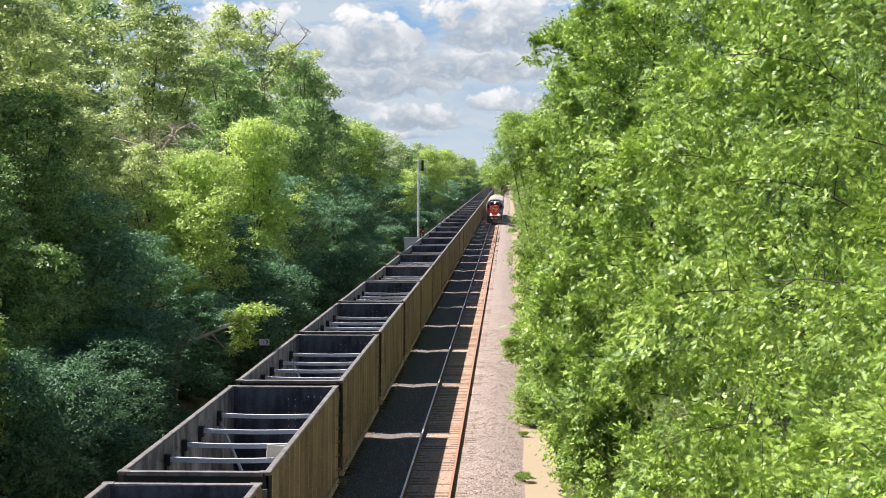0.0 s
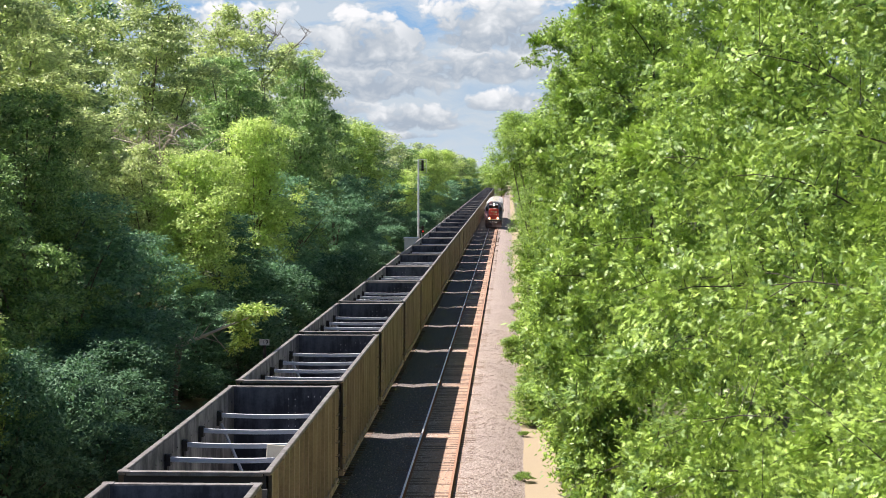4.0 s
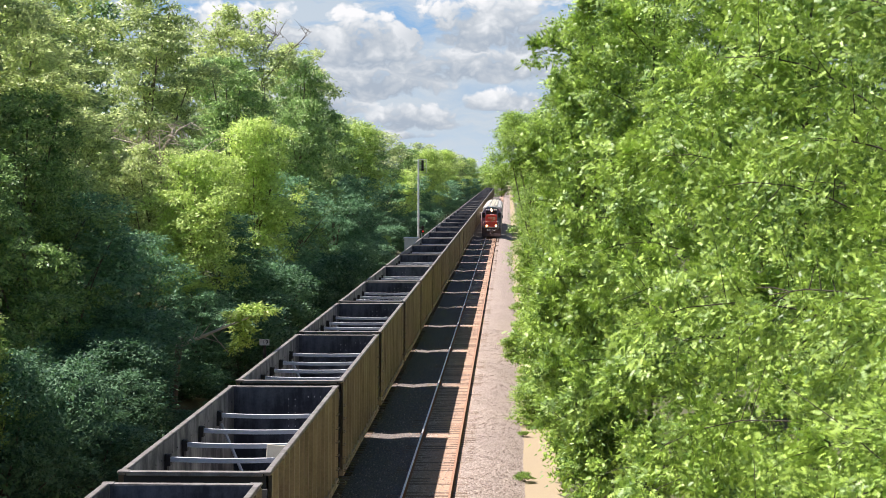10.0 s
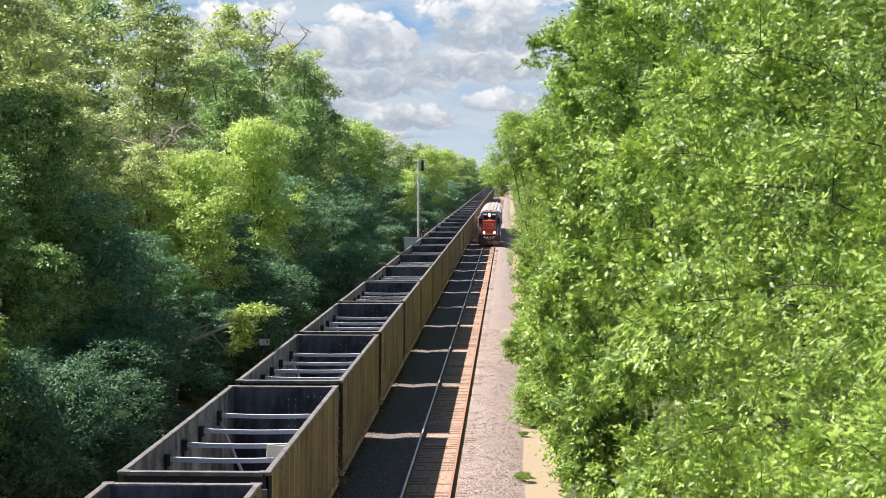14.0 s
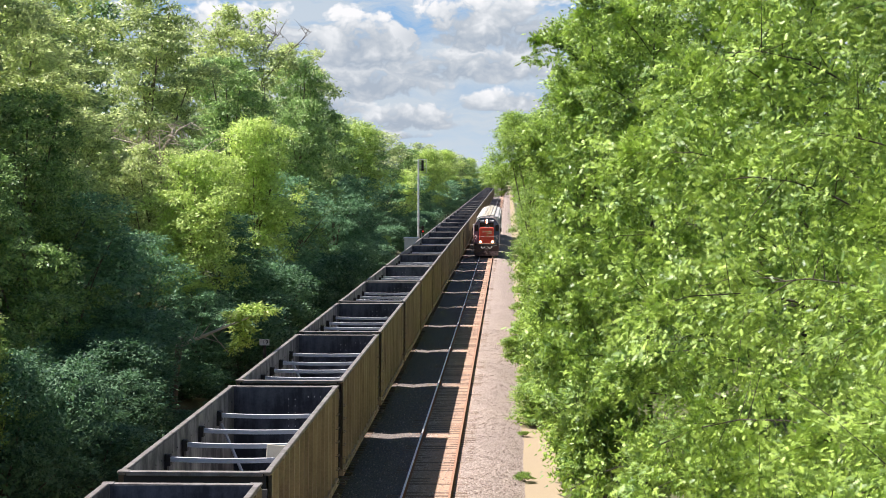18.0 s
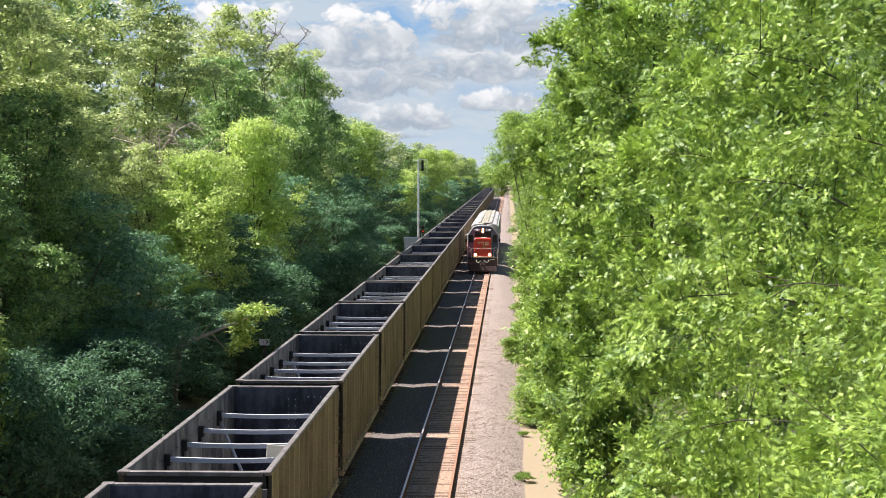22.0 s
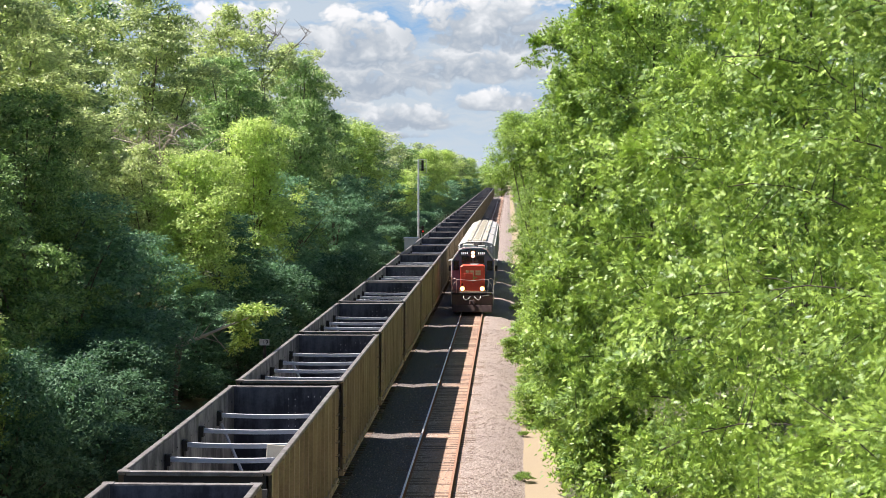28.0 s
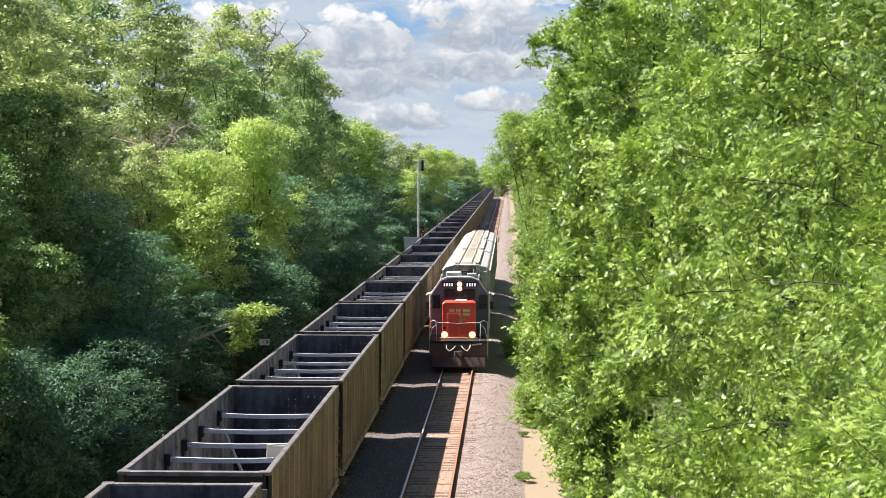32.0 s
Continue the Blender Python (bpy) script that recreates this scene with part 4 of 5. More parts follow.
# ---- trackside things ----
def build_signal():
    s = empty("signal_mast", pose(-8.4, 215, bank(-8.4, 215)))
    bm = B()
    box(bm, (0, 0, 0.2), (0.7, 0.7, 0.5))
    part("base", bm, M_HOPPER, s, "concrete footing", bevel=0.03)
    part("mast", rod(B(), (0, 0, 0.4), (0, 0, 12.2), 0.13, 0.1, n=12), M_GALV, s, "pale galvanised mast", smooth=False)
    for z, n in ((11.4, 3), (3.6, 2)):
        bm = B()
        box(bm, (0.5, 0.06, z), (0.27, 0.2, 0.44 * n))
        head = part("signal_head", bm, M_BLACK, s, "black signal head", bevel=0.01)
        for k in range(n):
            zz = z + (k - (n - 1) / 2) * 0.5
            part("lens", rod(B(), (0.55, -0.12, zz), (0.55, -0.15, zz), 0.11, n=14), M_SIGNAL if (z < 5 and k == 0) else M_LENS, head)
            bm = B()
            for a in range(9):
                an = math.pi * a / 8
                box(bm, (0.55 + 0.14 * math.cos(an), -0.25, zz + 0.14 * math.sin(an)), (0.05, 0.26, 0.02), (0, 90 - math.degrees(an), 0))
            part("visor", bm, M_BLACK, head)
        part("bracket_arm", rod(B(), (0, 0, z), (0.5, 0, z), 0.04), M_GALV, s)
    bm = B()
    for z in (10.5, 11.2, 11.9, 12.15):
        rod(bm, (0.0, 0.0, z), (1.0, 0.0, z), 0.03, n=6)
    rod(bm, (1.0, 0.0, 10.5), (1.0, 0.0, 12.15), 0.025, n=6)
    part("platform_rail", bm, M_GALV, s)
    bm = B()
    for y in (0.2, 0.55):
        rod(bm, (0.03, y, 0.4), (0.03, y, 12.0), 0.02, n=5)
    for k in range(36):
        rod(bm, (0.03, 0.2, 0.6 + k * 0.32), (0.03, 0.55, 0.6 + k * 0.32), 0.014, n=5)
    part("ladder", bm, M_GALV, s)
    tagged(s, "tall pale steel signal mast with dark heads", "signal")
    c = empty("relay_cabinet", pose(-8.6, 203, bank(-8.6, 203)))
    part("body", box(B(), (0, 0, 1.5), (1.6, 1.3, 2.9)), M_CABINET, c, bevel=0.03)
    part("roof", box(B(), (0, 0, 3.02), (1.8, 1.5, 0.14)), M_CABINET, c, bevel=0.03)
    for s in (-1, 1):
        part("door", box(B(), (s * 0.38, -0.66, 1.55), (0.68, 0.03, 2.5)), M_CABINET, c, bevel=0.01)
    part("footing", box(B(), (0, 0, 0.05), (1.7, 1.5, 0.3)), M_HOPPER, c)
    part("conduit", rod(B(), (1.2, -0.3, -0.1), (1.2, -0.3, 3.6), 0.05), M_GALV, c)
    tagged(c, "silver metal relay cabinet beside the signal mast", "cabinet")


def build_sheet():
    """A pale board caught on the crossbar of the nearest whole car."""
    bm = box(B(), (0, 0, 0), (0.5, 0.05, 0.3), (-6, 4, 0))
    ob = link("loose_board", bm, M_HATCH, bevel=0.01)
    ob.matrix_basis = pose(-2.86, CAR_FIRST - 3.15, 3.58)
    return tagged(ob, "pale board caught on a crossbar of the coal gondola", "board")


def build_milepost():
    x, y = -7.2, 70.0
    m = empty("milepost", pose(x, y, bank(x, y)))
    part("post", box(B(), (0, 0, 1.9), (0.1, 0.1, 4.1)), M_BLACK, m, bevel=0.008)
    p = part("plate", box(B(), (0.0, -0.07, 3.85), (0.4, 0.02, 0.25)), M_WHITE_IRON, m, "small white plate")
    text = bpy.data.curves.new("figures", "FONT")
    text.body, text.size, text.extrude, text.align_x, text.align_y = "19", 0.24, 0.003, "CENTER", "CENTER"
    made = new("figures", text)
    made.matrix_basis = pose(0.04, -0.084, 3.85, 90, 0, 0)
    bpy.context.view_layer.update()
    me = bpy.data.meshes.new_from_object(made.evaluated_get(bpy.context.evaluated_depsgraph_get()))
    at = made.matrix_basis.copy()
    bpy.data.objects.remove(made)
    me.materials.clear()
    me.materials.append(M_BOARD)
    figures = new("figures", me)
    figures.parent, figures.matrix_basis = p, at
    tagged(figures, "black figures nineteen")
    tagged(m, "small white milepost plate on a dark post", "sign")


def build_ties():
    """Wooden ties; those near the camera's stretch singly, the far ones joined."""
    def tie(bm, x, y, r):
        return box(bm, (x, y, -0.255), (2.6, 0.23, 0.17), (0, r.uniform(-0.6, 0.6), r.uniform(-1.2, 1.2)))
    r = random.Random(4)
    holder = tagged(link("tie_row", tie(B(), 0.0, 38.0, r), M_TIE), "weathered brown wooden railway ties", "ties", kind="structure")
    base = link("tie", box(B(), (0, 0, 0), (2.6, 0.23, 0.17)), M_TIE, holder, bevel=0.012)
    base.matrix_basis = pose(0, 38.53, -0.25)
    for k in range(2, 290):
        share(base, pose(r.uniform(-0.04, 0.04), 38.0 + k * 0.53 + r.uniform(-0.02, 0.02), -0.25 - r.uniform(0, 0.012), 0, 0, r.uniform(-1.2, 1.2)), holder)
    rest = B()
    for k in range(290, 1100):
        tie(rest, 0.0, 38.0 + k * 0.53, r)
    far = part("far_ties", rest, M_TIE, holder)
    far["kind"] = "stuff"
    rest = B()
    for k in range(0, 480):
        tie(rest, TRACKS[1], 20.0 + k * 0.53, r)
    far = part("far_ties", rest, M_TIE, holder)
    far["kind"] = "stuff"
    holder.data.materials[0] = M_TIE


def build_weeds():
    """Low weeds at the edge of the ballast."""
    first = None
    r = random.Random(8)
    for x, y, sc in ((3.15, 60.5, 0.6), (3.2, 71.0, 0.4), (3.6, 76.0, 0.8), (3.3, 84.0, 0.7), (3.5, 92.0, 0.8), (3.2, 108.0, 1.0), (3.4, 118.0, 1.1), (3.5, 134.0, 1.2), (3.7, 152.0, 1.2), (3.8, 86.0, 1.2)):
        m = pose(x, y, bank(x, y) - 0.02, 0, 0, r.uniform(0, 360)) @ Matrix.Scale(sc, 4)
        if first is None:
            first = empty("weed", m)
            stems = B()
            for k in range(7):
                a = k * 0.9
                pipe(stems, [(0, 0, -0.1), (0.12 * math.cos(a), 0.12 * math.sin(a), 0.3), (0.32 * math.cos(a), 0.32 * math.sin(a), 0.5)], [0.012, 0.009, 0.004], 4)
            part("stems", stems, M_BARK, first)
            crown(np.random.default_rng(9), [(0, 0, 0.3, 0.5, 0.5, 0.28), (0.25, 0.1, 0.42, 0.3, 0.3, 0.22), (-0.2, -0.15, 0.38, 0.3, 0.3, 0.22)], 60, 12, 0.09, 0.13, L_WEED, "leaves", first)
            tagged(first, "small green weed at the sandy ballast edge", "weed", "weeds along the ballast")
        else:
            t = copy_thing(first, m)
            t.matrix_basis = m


def build_stones():
    """Loose stones on the bed, where they show singly."""
    rng = np.random.default_rng(3)
    n = 9000
    y = 53 + 62 * rng.uniform(0, 1, n) ** 1.5
    x = np.where(rng.uniform(0, 1, n) < 0.62, rng.uniform(0.85, 3.1, n), rng.uniform(-2.9, 0.7, n))
    z = np.interp(x, [-2.6, -2.0, -1.4, 0, 1.4, 2.1, 2.9, 3.4], [-0.19, -0.235, -0.178, -0.18, -0.178, -0.24, -0.5, -0.72]) + 0.012
    keep = np.abs(np.abs(x) - 0.753) > 0.12
    x, y, z = x[keep], y[keep], z[keep]
    n = len(x)
    octa = np.array([(1, 0, 0), (0, 1, 0), (-1, 0, 0), (0, -1, 0), (0, 0, 1), (0, 0, -1)], dtype=float)
    tri = np.array([(0, 1, 4), (1, 2, 4), (2, 3, 4), (3, 0, 4), (1, 0, 5), (2, 1, 5), (3, 2, 5), (0, 3, 5)])
    v = octa[None] * rng.uniform(0.6, 1.3, (n, 6, 1)) * rng.uniform(0.02, 0.036, (n, 1, 1)) + rng.normal(size=(n, 6, 3)) * 0.006
    a = rng.uniform(0, 6.28, n)
    c, s = np.cos(a)[:, None], np.sin(a)[:, None]
    v = np.stack([v[..., 0] * c - v[..., 1] * s, v[..., 0] * s + v[..., 1] * c, v[..., 2] * 0.8], axis=-1) + np.stack([x, y, z], axis=1)[:, None]
    f = (tri[None] + (np.arange(n) * 6)[:, None, None]).reshape(-1, 3)
    ob = np_mesh("loose_stones", v.reshape(-1, 3), f, M_STONE)
    return tagged(ob, "loose pinkish grey crushed stones on the track bed", "stones", kind="stuff")


# ---- the wooded banks ----
def build_snapped_tree():
    """A broken tree whose leafy head leans out over the bank into the sun."""
    t = empty("snapped_tree", pose(-11.35, 72.0, bank(-11.35, 72.0) + 0.2))
    part("stump", pipe(B(), [(0, 0, -0.3), (0.1, 0, 1.2), (0.3, -0.05, 2.5), (0.4, -0.1, 3.0)], [0.22, 0.17, 0.14, 0.08], 8), M_BARK, t, smooth=True)
    limb = part("broken_limb", pipe(B(), [(0.2, 0, 2.6), (1.2, -0.4, 3.0), (2.0, -0.6, 3.35), (3.0, -0.3, 3.75), (3.9, -0.2, 4.1)], [0.1, 0.075, 0.055, 0.04, 0.02], 7), M_SPLINTER, t, "pale broken limb", smooth=True)
    for a, b in (((1.2, -0.3, 3.0), (1.7, -0.5, 3.6)), ((1.3, -0.3, 3.05), (2.2, -0.6, 2.8)), ((2.0, -0.4, 3.3), (2.6, -0.5, 3.95)), ((0.9, -0.2, 2.9), (1.2, -0.5, 3.5)), ((1.7, -0.3, 3.2), (2.4, -0.3, 2.4))):
        part("twig", rod(B(), a, b, 0.03, 0.01, 6), M_SPLINTER, limb)
    rng = np.random.default_rng(5)
    lobes = [(2.9, 0, 3.75, 0.6, 0.6, 0.35), (3.5, 0, 3.95, 0.7, 0.6, 0.35), (2.9, 0, 3.3, 0.45, 0.5, 0.3), (3.2, 0.1, 3.3, 0.6, 0.5, 0.4), (4.0, 0, 3.9, 0.45, 0.5, 0.3), (2.8, 0.2, 2.5, 0.35, 0.35, 0.35), (3.0, 0.1, 2.8, 0.35, 0.4, 0.35)]
    crown(rng, lobes, 150, 13, 0.17, 0.17, L_YELLOW, "leafy_head", t)
    return tagged(t, "snapped young tree with a sunlit leafy head leaning out", "tree")


def bare_twigs(parent_name, x, y, z, w, h, count, seed, material, label, lift=0.1):
    """A tangle of bare branches on a stem of its own."""
    rng = np.random.default_rng(seed)
    g = bank(x, y)
    t = empty(parent_name, pose(x, y, g))
    part("trunk", pipe(B(), [(0, 0, -0.3), (0.2, 0, (z - g) * 0.5), (0, 0, z - g)], [0.1, 0.06, 0.03], 7), M_BARK, t, smooth=True)
    limbs = []
    for i in range(5):
        side = i * 2.4 + float(rng.uniform(-0.4, 0.4))
        foot = Vector((0.05, 0, (z - g) * float(rng.uniform(0.6, 0.95))))
        tip = Vector((math.cos(side) * w * 0.75, math.sin(side) * w * 0.4, z - g + float(rng.uniform(-0.35, 0.45)) * h))
        mid = foot.lerp(tip, 0.5) + Vector((0, 0, 0.12 * h))
        limbs.append((foot, mid, tip))
        part("limb", pipe(B(), [foot, mid, tip], [0.065, 0.045, 0.016], 6), material, t, smooth=True)
    for i in range(count):
        foot, mid, tip = limbs[i % 5]
        a = mid.lerp(tip, float(rng.uniform(-0.3, 0.95)))
        d = Vector((rng.normal(), rng.normal() * 0.6, rng.normal() * 0.45 + lift)).normalized() * w * float(rng.uniform(0.15, 0.45))
        m = a + d * 0.5 + Vector((0, 0, float(rng.uniform(-0.05, 0.12)) * h))
        bm = pipe(B(), [a, m, a + d], [0.026, 0.018, 0.006], 5)
        for k in range(4):
            p = a.lerp(a + d, float(rng.uniform(0.2, 0.95)))
            q = p + (d.normalized() * 0.5 + Vector(rng.normal(size=3)) * 0.6) * w * 0.1
            pipe(bm, [p, p.lerp(q, 0.5) + Vector((0, 0, 0.03)), q], [0.011, 0.008, 0.003], 4)
        part("bare_branch", bm, material, t)
    return tagged(t, label, "tree", "dead trees in the wood")


def left_wood():
    """Kinds of tree built once, in full and, for the far and hidden places, with fewer and larger leaves."""
    def kind(name, seed, h, r, low, leaf, clumps, size, label, fine=False, group="trees of the wood edge", cat="tree"):
        out = []
        for far in (False, True) + ((None,) if fine else ()):
            if far is None:
                t = build_tree(name, seed, h, r, low, leaf, clumps * 5 // 4, 25, size * 0.55, 0.21, 20, label=label)
            else:
                t = build_tree(name, seed, h, r, low, leaf, 700 if far else clumps, 15 if far else 20, size * (1.2 if far else 0.74), 0.4 if far else 0.25, 20, label=label)
            out.append(tagged(t, label, cat, group))
        return out
    maple = kind("leafy_tree", 11, 16.0, 4.6, 1.0, L_MAPLE, 1500, 0.31, "dense deep green tree rising from the railway bank", True)
    olive = kind("leafy_tree", 12, 17.0, 4.3, 2.0, L_OLIVE, 1600, 0.31, "tall fine-leaved olive green tree on the bank", True)
    dusky = kind("leafy_tree", 13, 11.0, 4.6, 0.3, L_DUSKY, 1350, 0.28, "tree low on the railway bank, blue-green shade in its leaf colour", True)
    yellow = kind("leafy_tree", 14, 12.0, 3.2, 4.2, L_YELLOW, 1300, 0.24, "sunlit yellow-green tree among darker trees")
    bush = kind("bush", 15, 5.0, 3.0, 0.2, L_BUSH, 800, 0.22, "dense green bush at the foot of the bank, shade in its dark leaf colour", True, "bushes along the tracks", "bush")
    used = set()
    def plant(k, *spots):
        """Each spot: x, y, turn, scale, tall."""
        for x, y, turn, scale, tall in spots:
            t = k[1] if y > 190 or x <= -24 else k[2] if y < 75 and len(k) > 2 else k[0]
            if t.name in used:
                put_tree(t, x, y, turn, scale, tall)
            else:
                used.add(t.name)
                t.matrix_basis = pose(x, y, bank(x, y) - 0.05, 0, 0, turn) @ Matrix.Diagonal((scale, scale, scale * tall, 1))

    # The olive at (-19.5, 53) is out of view, added to shade the bank.
    plant(olive, (-19.5, 53, 60, 0.9, 0.9), (-18.3, 62, 30, 1.0, 1.0), (-17.0, 68, 200, 0.95, 0.9), (-20.5, 82, 250, 0.95, 0.95), (-26, 85, 30, 1.05, 1.0), (-15.1, 86, 40, 0.6, 1.0), (-21, 92, 0, 1.0, 1.0), (-20, 110, 150, 1.1, 1.0), (-19, 138, 10, 1.15, 1.05))
    plant(olive, (-26, 150, 100, 1.1, 1.1), (-18, 168, 60, 1.05, 1.12), (-16, 262, 90, 1.0, 0.85), (-24, 280, 75, 1.0, 0.95), (-15, 350, 10, 1.0, 0.85), (-13, 505, 60, 1.0, 0.85))
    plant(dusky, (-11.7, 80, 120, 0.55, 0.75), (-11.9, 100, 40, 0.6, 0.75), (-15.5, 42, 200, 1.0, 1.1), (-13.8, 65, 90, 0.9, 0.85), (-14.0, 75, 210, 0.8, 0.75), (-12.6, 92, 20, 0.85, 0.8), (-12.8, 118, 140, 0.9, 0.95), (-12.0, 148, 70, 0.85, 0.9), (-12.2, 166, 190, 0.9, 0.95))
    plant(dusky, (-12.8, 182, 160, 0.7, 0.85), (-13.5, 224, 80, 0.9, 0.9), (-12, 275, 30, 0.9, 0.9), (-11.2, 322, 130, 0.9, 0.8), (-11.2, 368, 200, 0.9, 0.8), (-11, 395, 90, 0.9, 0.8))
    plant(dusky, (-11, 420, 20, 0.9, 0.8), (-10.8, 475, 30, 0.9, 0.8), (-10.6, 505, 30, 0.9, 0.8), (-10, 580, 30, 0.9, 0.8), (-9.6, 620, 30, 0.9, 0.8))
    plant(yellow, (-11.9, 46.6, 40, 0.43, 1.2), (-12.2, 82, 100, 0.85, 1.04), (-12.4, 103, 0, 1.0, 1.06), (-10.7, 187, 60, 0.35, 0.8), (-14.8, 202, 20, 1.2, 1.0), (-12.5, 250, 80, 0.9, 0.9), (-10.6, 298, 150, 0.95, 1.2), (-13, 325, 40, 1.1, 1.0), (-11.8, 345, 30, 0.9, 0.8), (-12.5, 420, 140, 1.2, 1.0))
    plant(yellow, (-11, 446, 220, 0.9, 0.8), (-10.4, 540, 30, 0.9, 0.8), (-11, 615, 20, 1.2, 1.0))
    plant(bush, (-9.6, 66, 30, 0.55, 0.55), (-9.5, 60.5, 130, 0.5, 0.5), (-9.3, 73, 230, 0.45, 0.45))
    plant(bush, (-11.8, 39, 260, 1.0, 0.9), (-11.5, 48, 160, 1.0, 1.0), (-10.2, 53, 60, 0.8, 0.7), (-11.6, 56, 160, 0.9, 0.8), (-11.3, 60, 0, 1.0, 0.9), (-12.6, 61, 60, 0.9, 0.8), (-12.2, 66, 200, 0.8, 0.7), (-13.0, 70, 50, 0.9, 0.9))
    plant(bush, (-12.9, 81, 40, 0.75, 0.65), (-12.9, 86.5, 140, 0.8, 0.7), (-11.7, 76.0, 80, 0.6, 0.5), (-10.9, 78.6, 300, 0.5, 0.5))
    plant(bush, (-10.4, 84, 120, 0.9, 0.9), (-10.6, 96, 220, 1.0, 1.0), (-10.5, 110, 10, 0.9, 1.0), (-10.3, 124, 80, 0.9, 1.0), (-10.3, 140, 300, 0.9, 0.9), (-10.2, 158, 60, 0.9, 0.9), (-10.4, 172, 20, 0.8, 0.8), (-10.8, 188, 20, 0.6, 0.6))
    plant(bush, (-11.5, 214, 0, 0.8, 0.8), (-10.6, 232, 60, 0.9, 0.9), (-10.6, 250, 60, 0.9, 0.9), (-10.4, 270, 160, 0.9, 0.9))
    plant(maple, (-22.5, 47, 120, 0.9, 0.9), (-24, 60, 270, 1.0, 0.95), (-13.6, 52, 30, 0.66, 0.95), (-14.4, 61.5, 300, 0.75, 0.98), (-20.0, 71, 80, 1.0, 1.0), (-26, 118, 60, 1.1, 1.05), (-17.4, 124, 140, 0.95, 1.05))
    plant(maple, (-13.4, 134, 40, 0.8, 1.15), (-15.4, 152, 200, 0.95, 1.2), (-25, 185, 330, 1.0, 1.05), (-16.5, 186, 130, 0.95, 0.95), (-15.5, 226, 250, 0.95, 0.9), (-24, 230, 30, 1.0, 1.0), (-15, 292, 160, 0.95, 0.85), (-15, 385, 300, 1.0, 0.85))
    plant(maple, (-14, 460, 60, 1.0, 0.9), (-12, 560, 120, 1.0, 0.85))
    for k in (dusky, bush):
        for t in k:
            if t.name not in used:
                t.matrix_basis = pose(-30, 100 + 20 * len(used), bank(-30, 100))
                used.add(t.name)


SWAYING = []


def build_locust(seed, height, reach, boughs, fronds, size, low=0.22, vase=0.0, near=False):
    """A feather-leaved locust in boughs that rock in the wind."""
    rng = np.random.default_rng(seed)
    root = empty("locust_tree")
    bm = B()
    bend = rng.normal(size=2) * 0.25
    pts = [Vector((bend[0] * (k / 8) ** 2, bend[1] * (k / 8) ** 2, -0.4 + height * 0.9 * k / 8)) for k in range(9)]
    pipe(bm, pts, [0.1 * (1.3 if k == 0 else 1) * (1 - 0.105 * k) for k in range(9)], 8)
    part("trunk", bm, M_BOUGH, root, smooth=True)
    for i in range(boughs):
        f = low + (0.98 - low) * (i + 0.5) / boughs
        base = pts[int(min(f * 8, 8))].copy()
        a = i * 2.39996 + rng.uniform(-0.4, 0.4)
        rise = -0.05 + 0.9 * f * f + rng.uniform(-0.12, 0.12)
        length = reach * (1.05 - 0.55 * f ** 2.2) * (1 - vase * (1 - f)) * rng.uniform(0.85, 1.1)
        way = np.array([math.cos(a), math.sin(a), rise])
        way /= np.linalg.norm(way)
        side = unit(np.cross(way, [0, 0, 1]))
        up = np.cross(side, way)

        def spine(u):
            u = np.asarray(u)[..., None]
            return way * length * u + up * (0.22 * length) * np.sin(u * 2.2) * 0.5 - np.array([0, 0, 1]) * 0.16 * length * u ** 3

        bm = B()
        us = np.linspace(0, 1, 7)
        pipe(bm, [tuple(p) for p in spine(us)], [0.018 * (1 - 0.85 * u) + 0.003 for u in us], 6)
        n_tw = 18
        tu = rng.uniform(0.12, 1.0, n_tw)
        ends = []
        for u in tu:
            s0 = spine(u)
            spread = 0.34 * reach * (0.35 + 0.65 * math.sin(math.pi * min(u * 0.9, 1)))
            e = s0 + way * rng.uniform(0.1, 0.5) + side * rng.normal() * spread * 0.55 + up * rng.normal() * spread * 0.5
            ends.append((s0, e))
            mid = (s0 + e) / 2 + np.array([0, 0, 0.06])
            pipe(bm, [tuple(s0), tuple(mid), tuple(e)], [0.008, 0.006, 0.003], 4)
        bough = part("bough", bm, M_BOUGH, root, smooth=True)
        bough.matrix_basis = Matrix.Translation(base)
        n = int(fronds * (1.0 if math.cos(a) < 0.4 else 0.25))
        k = rng.integers(0, n_tw, n)
        u = rng.uniform(0.3, 1.05, n)[:, None]
        s0, e = np.array([x[0] for x in ends])[k], np.array([x[1] for x in ends])[k]
        at = s0 + (e - s0) * u + rng.normal(size=(n, 3)) * np.array([0.13, 0.13, 0.08])
        fway = unit(unit(e - s0) * 0.6 + way * 0.4 + rng.normal(size=(n, 3)) * 0.75 + np.array([0, 0, -0.12]))
        face = unit(np.array([-0.3, -0.25, 0.6]) + rng.normal(size=(n_tw, 3))[k] * 0.75 + rng.normal(size=(n, 3)) * 0.5)
        shape, faces = FROND if near else FROND_FAR
        v, q = stamp(shape, at, fway, face, size * rng.uniform(0.65, 1.25, n), faces)
        np_mesh("foliage", v, q, L_LOCUST, bough)
        SWAYING.append((bough, Matrix.Translation(base), side, rng.uniform(0, 6.28), rng.uniform(0.75, 1.25)))
    # shaded leaves close round the trunk
    n = 8000
    up = rng.uniform(0.02, 0.97, n)
    turn = rng.uniform(0, math.tau, n)
    out = reach * (1.05 - 0.55 * up ** 2.2) * (1 - vase * (1 - up)) * np.where(np.arange(n) < 3000, rng.uniform(0.05, 0.16, n), np.sqrt(rng.uniform(0.01, 0.3, n)))
    at = np.stack([np.cos(turn) * out, np.sin(turn) * out, up * height * 0.92], axis=1)
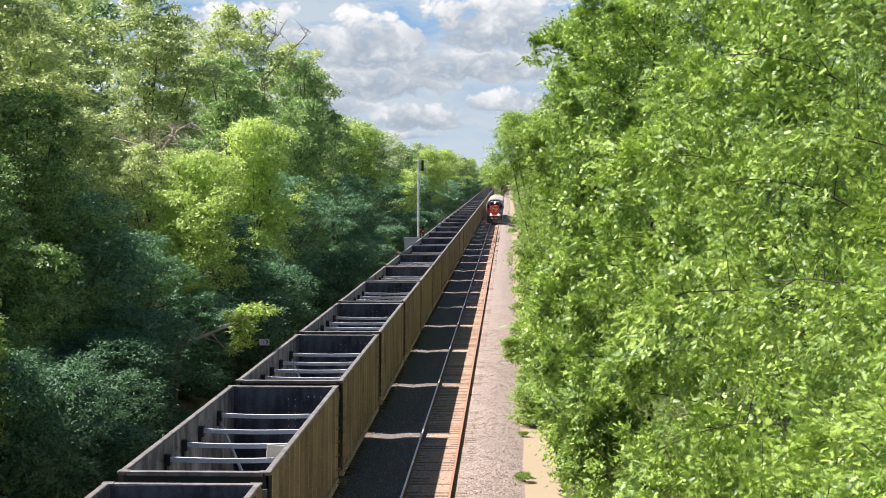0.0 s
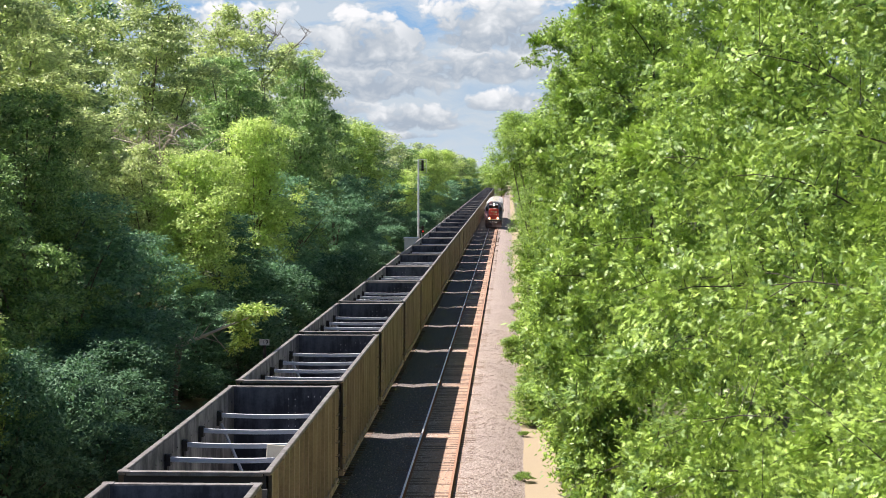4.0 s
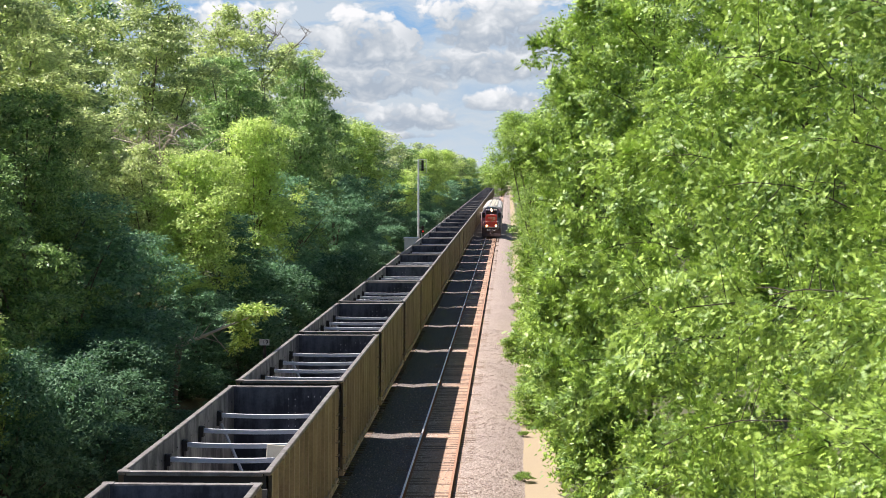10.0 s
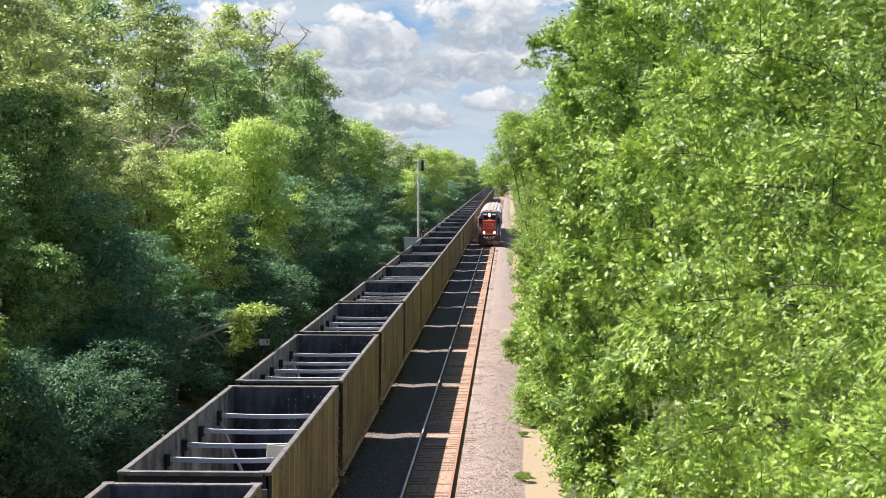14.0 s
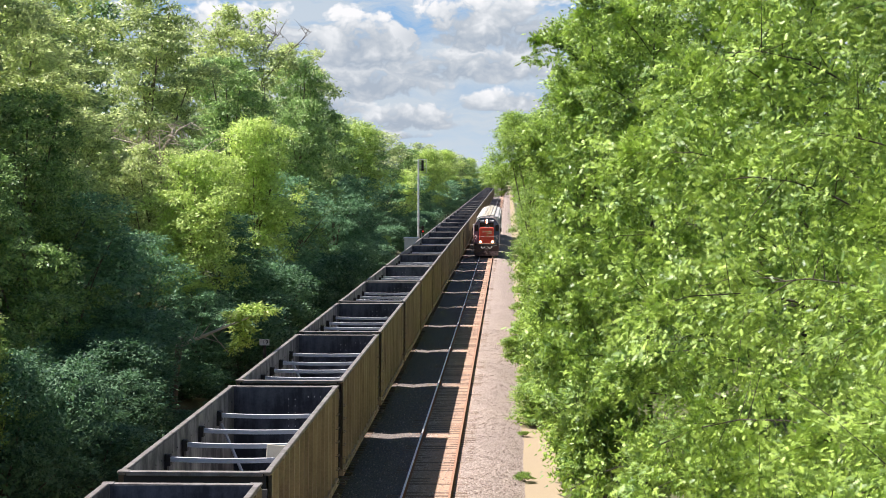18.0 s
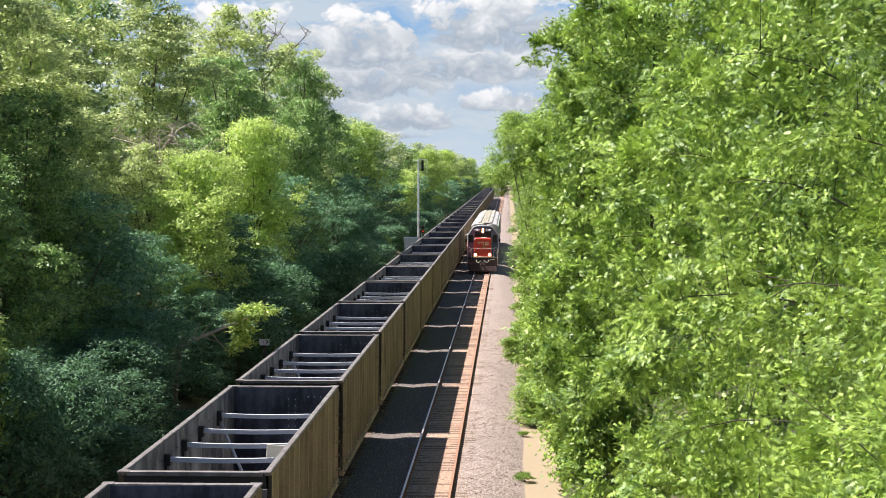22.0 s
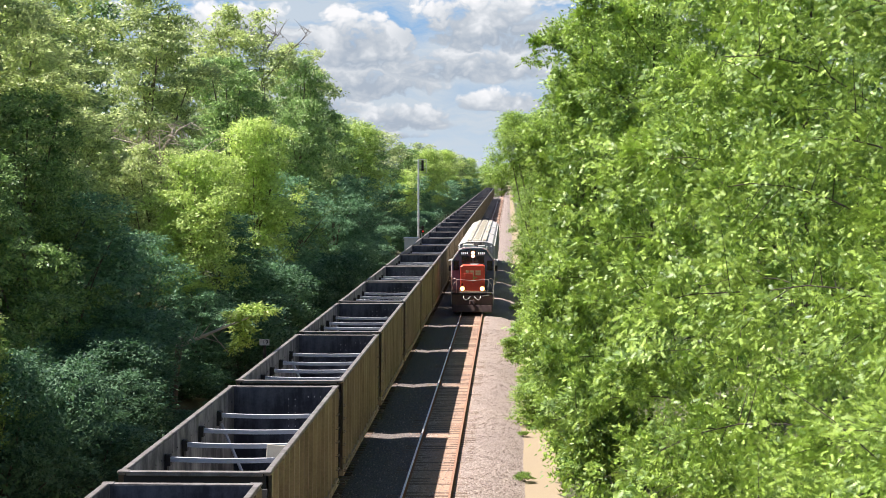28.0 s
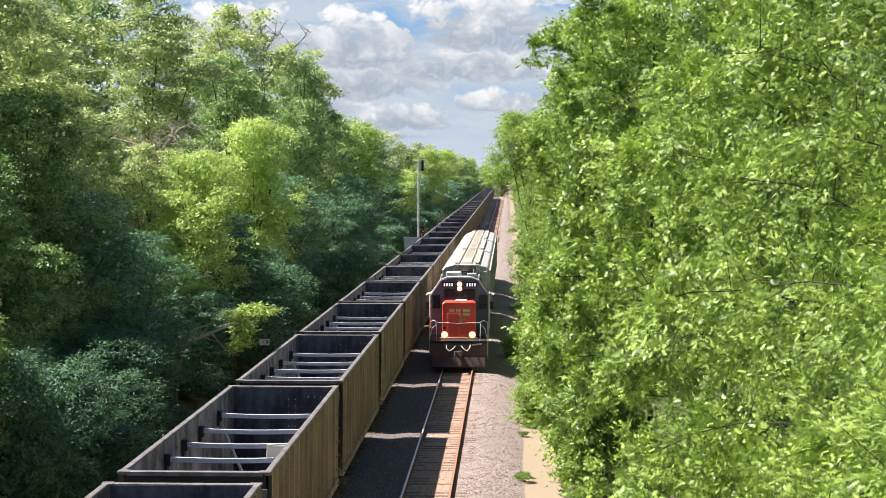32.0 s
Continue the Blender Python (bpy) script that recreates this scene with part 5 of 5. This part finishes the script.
    v, q = stamp(LEAF, at, rng.normal(size=(n, 3)), unit(rng.normal(size=(n, 3)) + np.array([-0.3, -0.4, 0.5])), size * rng.uniform(0.55, 0.95, n))
    np_mesh("inner_foliage", v, q, L_LOCUST, root)
    return tagged(root, "bright green feather-leaved locust tree swaying in wind", "tree", "locust trees along the track")


def right_wood():
    spots = (
        # x, y, top, reach, boughs, fronds, leaf, seed, vase
        (8.0, 20.0, 14.5, 3.5, 28, 2700, 0.108, 21, 0.0), (9.3, 27.5, 15.5, 5.2, 28, 2900, 0.13, 22, 0.0), (8.6, 36.0, 16.5, 4.6, 24, 2100, 0.165, 23, 0.0),
        (8.2, 46.0, 17.0, 4.8, 24, 1800, 0.19, 24, 0.1), (7.2, 57.0, 18.0, 4.9, 22, 1600, 0.21, 25, 0.35), (6.4, 75.0, 18.4, 4.9, 24, 1400, 0.24, 36, 0.5),
    )
    for x, y, h, reach, boughs, fronds, size, seed, vase in spots:
        t = build_locust(seed, h - bank(x, y), reach, boughs, fronds, size, 0.12, vase, y < 30)
        t.matrix_basis = pose(x, y, bank(x, y))
    near = build_tree("leafy_tree", 31, 13.5, 4.4, 0.6, L_LOCUST, 1400, 32, 0.145, 0.28, 24, label="bright green tree beside the open track")
    far = build_tree("leafy_tree", 33, 13.5, 4.4, 0.6, L_LOCUST, 700, 14, 0.38, 0.42, 22, label="bright green tree beside the open track")
    lean = build_tree("leafy_tree", 32, 14.6, 3.5, 10.4, L_LOCUST, 1200, 34, 0.14, 0.26, 18, label="bright green tree leaning over the track")
    bush = build_tree("bush", 34, 3.2, 1.6, 0.1, L_LOCUST, 500, 24, 0.135, 0.19, 14, label="bright green bush at the ballast edge")
    for t in (near, far, lean):
        tagged(t, category="tree", group="trees along the open track")
    tagged(bush, "bright green bush at the ballast edge", "bush", "bushes along the open track")
    used = set()
    def plant(kind, *spots):
        """Each spot: x, y, turn, scale, tall."""
        for x, y, turn, scale, tall in spots:
            if kind.name in used:
                put_tree(kind, x, y, turn, scale, tall)
            else:
                used.add(kind.name)
                kind.matrix_basis = pose(x, y, bank(x, y) - 0.05, 0, 0, turn) @ Matrix.Diagonal((scale, scale, scale * tall, 1))

    plant(near, (4.7, 105, 10, 0.52, 1.55), (5.8, 93, 220, 0.58, 1.3), (5.6, 118, 120, 0.6, 1.3), (8.6, 95, 40, 0.95, 1.0), (8.6, 110, 100, 0.95, 1.0), (8.4, 130, 90, 0.95, 0.95), (8.6, 150, 200, 0.95, 0.95), (8.8, 172, 300, 0.95, 0.9), (9.0, 196, 20, 0.95, 0.9))
    plant(far, (15, 40, 0, 1.0, 1.0), (15, 62, 100, 1.0, 1.0), (15.5, 88, 200, 1.0, 1.0), (15.5, 120, 300, 1.0, 1.0), (9.2, 225, 130, 1.0, 0.9), (9.4, 260, 60, 1.0, 0.9), (9.8, 300, 220, 1.1, 0.85), (10, 345, 10, 1.1, 0.85))
    plant(far, (10, 400, 80, 1.1, 0.85), (9.5, 460, 80, 1.1, 0.8), (8.5, 520, 180, 1.1, 0.8), (7.5, 580, 180, 1.1, 0.8), (-14, 680, 10, 1.3, 0.75), (0, 690, 150, 1.3, 0.75), (14, 690, 300, 1.3, 0.75), (-7, 700, 80, 1.3, 0.75))
    plant(far, (-22, 700, 40, 1.3, 0.75), (7, 705, 220, 1.3, 0.75))
    plant(lean, (7.5, 80, 70, 1.05, 1.13), (6.2, 92, 250, 0.92, 0.99), (3.9, 108, 20, 0.86, 1.14), (6.0, 126, 140, 0.9, 0.95))
    plant(bush, (5.4, 56, 30, 1.0, 1.3), (5.2, 62, 0, 1.1, 1.2), (5.2, 68.5, 70, 1.0, 1.0), (5.4, 75, 140, 1.2, 1.5), (3.7, 74.0, 60, 0.7, 0.85), (5.2, 106, 30, 1.3, 1.7), (5.3, 118, 200, 1.3, 1.7), (2.95, 98.5, 10, 0.55, 0.85), (4.4, 80, 140, 0.9, 1.2), (5.2, 89, 200, 1.2, 1.2), (5.1, 98, 20, 1.1, 1.2))
    plant(bush, (4.3, 104, 100, 0.8, 1.1), (5.3, 113, 90, 1.3, 1.2), (5.4, 127, 160, 1.3, 1.2), (5.6, 145, 250, 1.4, 1.2), (5.8, 166, 40, 1.4, 1.2), (6.0, 190, 40, 1.4, 1.2), (6.2, 215, 40, 1.4, 1.2), (6.4, 245, 140, 1.4, 1.2))
    plant(bush, (6.4, 280, 140, 1.4, 1.2))


build_sky_ob = build_sky()
build_ground()
build_ballast()
build_rails()
build_gondola()
LOCO = build_loco()
HOPPERS = [build_hopper()]
for _k in range(2):
    HOPPERS.append(copy_thing(HOPPERS[0], pose(0, 0, 0)))
build_signal()
build_milepost()
build_sheet()
left_wood()
build_snapped_tree()
bare_twigs("dead_tree", -14.9, 87.5, 12.0, 3.6, 2.6, 44, 51, M_TWIG, "grey dead tree with a tangle of bare branches")
bare_twigs("dead_tree", -17.0, 140.0, 21.2, 5.2, 1.8, 40, 52, M_BARK, "bare brown branches rising above a tree crown", 0.7)
right_wood()
build_weeds()
build_stones()
build_ties()


def run(t):
    """Where the locomotive's front plate stands."""
    return 336.0 - 6.455 * t - 0.5 * 0.078 * t * t


def motions():
    times = [i * 1.0 for i in range(33)]
    walk(LOCO, [(t, pose(0.04, run(t), 0)) for t in times])
    for k, h in enumerate(HOPPERS):
        walk(h, [(t, pose(0, run(t) + 18.2 + k * 20.0, 0)) for t in times])
    # rolling wheels of locomotive and hoppers
    rolling = list(ROLLING)
    for h in HOPPERS:
        rolling += [(c, 0.456) for c in h.children if c.name.startswith("wheelset")]
    steps = [i * 2 / 30 for i in range(480)] + [32.0]
    for wheel, radius in rolling:
        at = wheel.matrix_basis.translation.copy()
        walk(wheel, [(t, pose(*at, math.degrees((336.0 - run(t)) / radius), 0, 0)) for t in steps])
    # boughs rock in gusts, strongest from the third to the sixteenth second
    for bough, base, side, phase, rate in SWAYING:
        rows = []
        for i in range(81):
            t = i * 0.4
            gust = 0.35 + 0.65 * math.exp(-((t - 8.0) / 5.5) ** 2)
            lean = 2.0 * gust * math.sin(0.9 * rate * t * 2.2 + phase) + 1.6 * gust * math.sin(0.37 * t + phase * 0.2)
            twist = 1.3 * gust * math.sin(1.3 * rate * t * 2.0 + phase * 1.7)
            rows.append((t, base @ Matrix.Rotation(radians(lean), 4, Vector(side)) @ Matrix.Rotation(radians(twist), 4, "Z")))
        walk(bough, rows)
    # the clouds drift
    walk(build_sky_ob, [(0.0, pose(2.57, 4000, 10.2)), (32.0, pose(2.57 - 27, 4000, 10.2))])


motions()
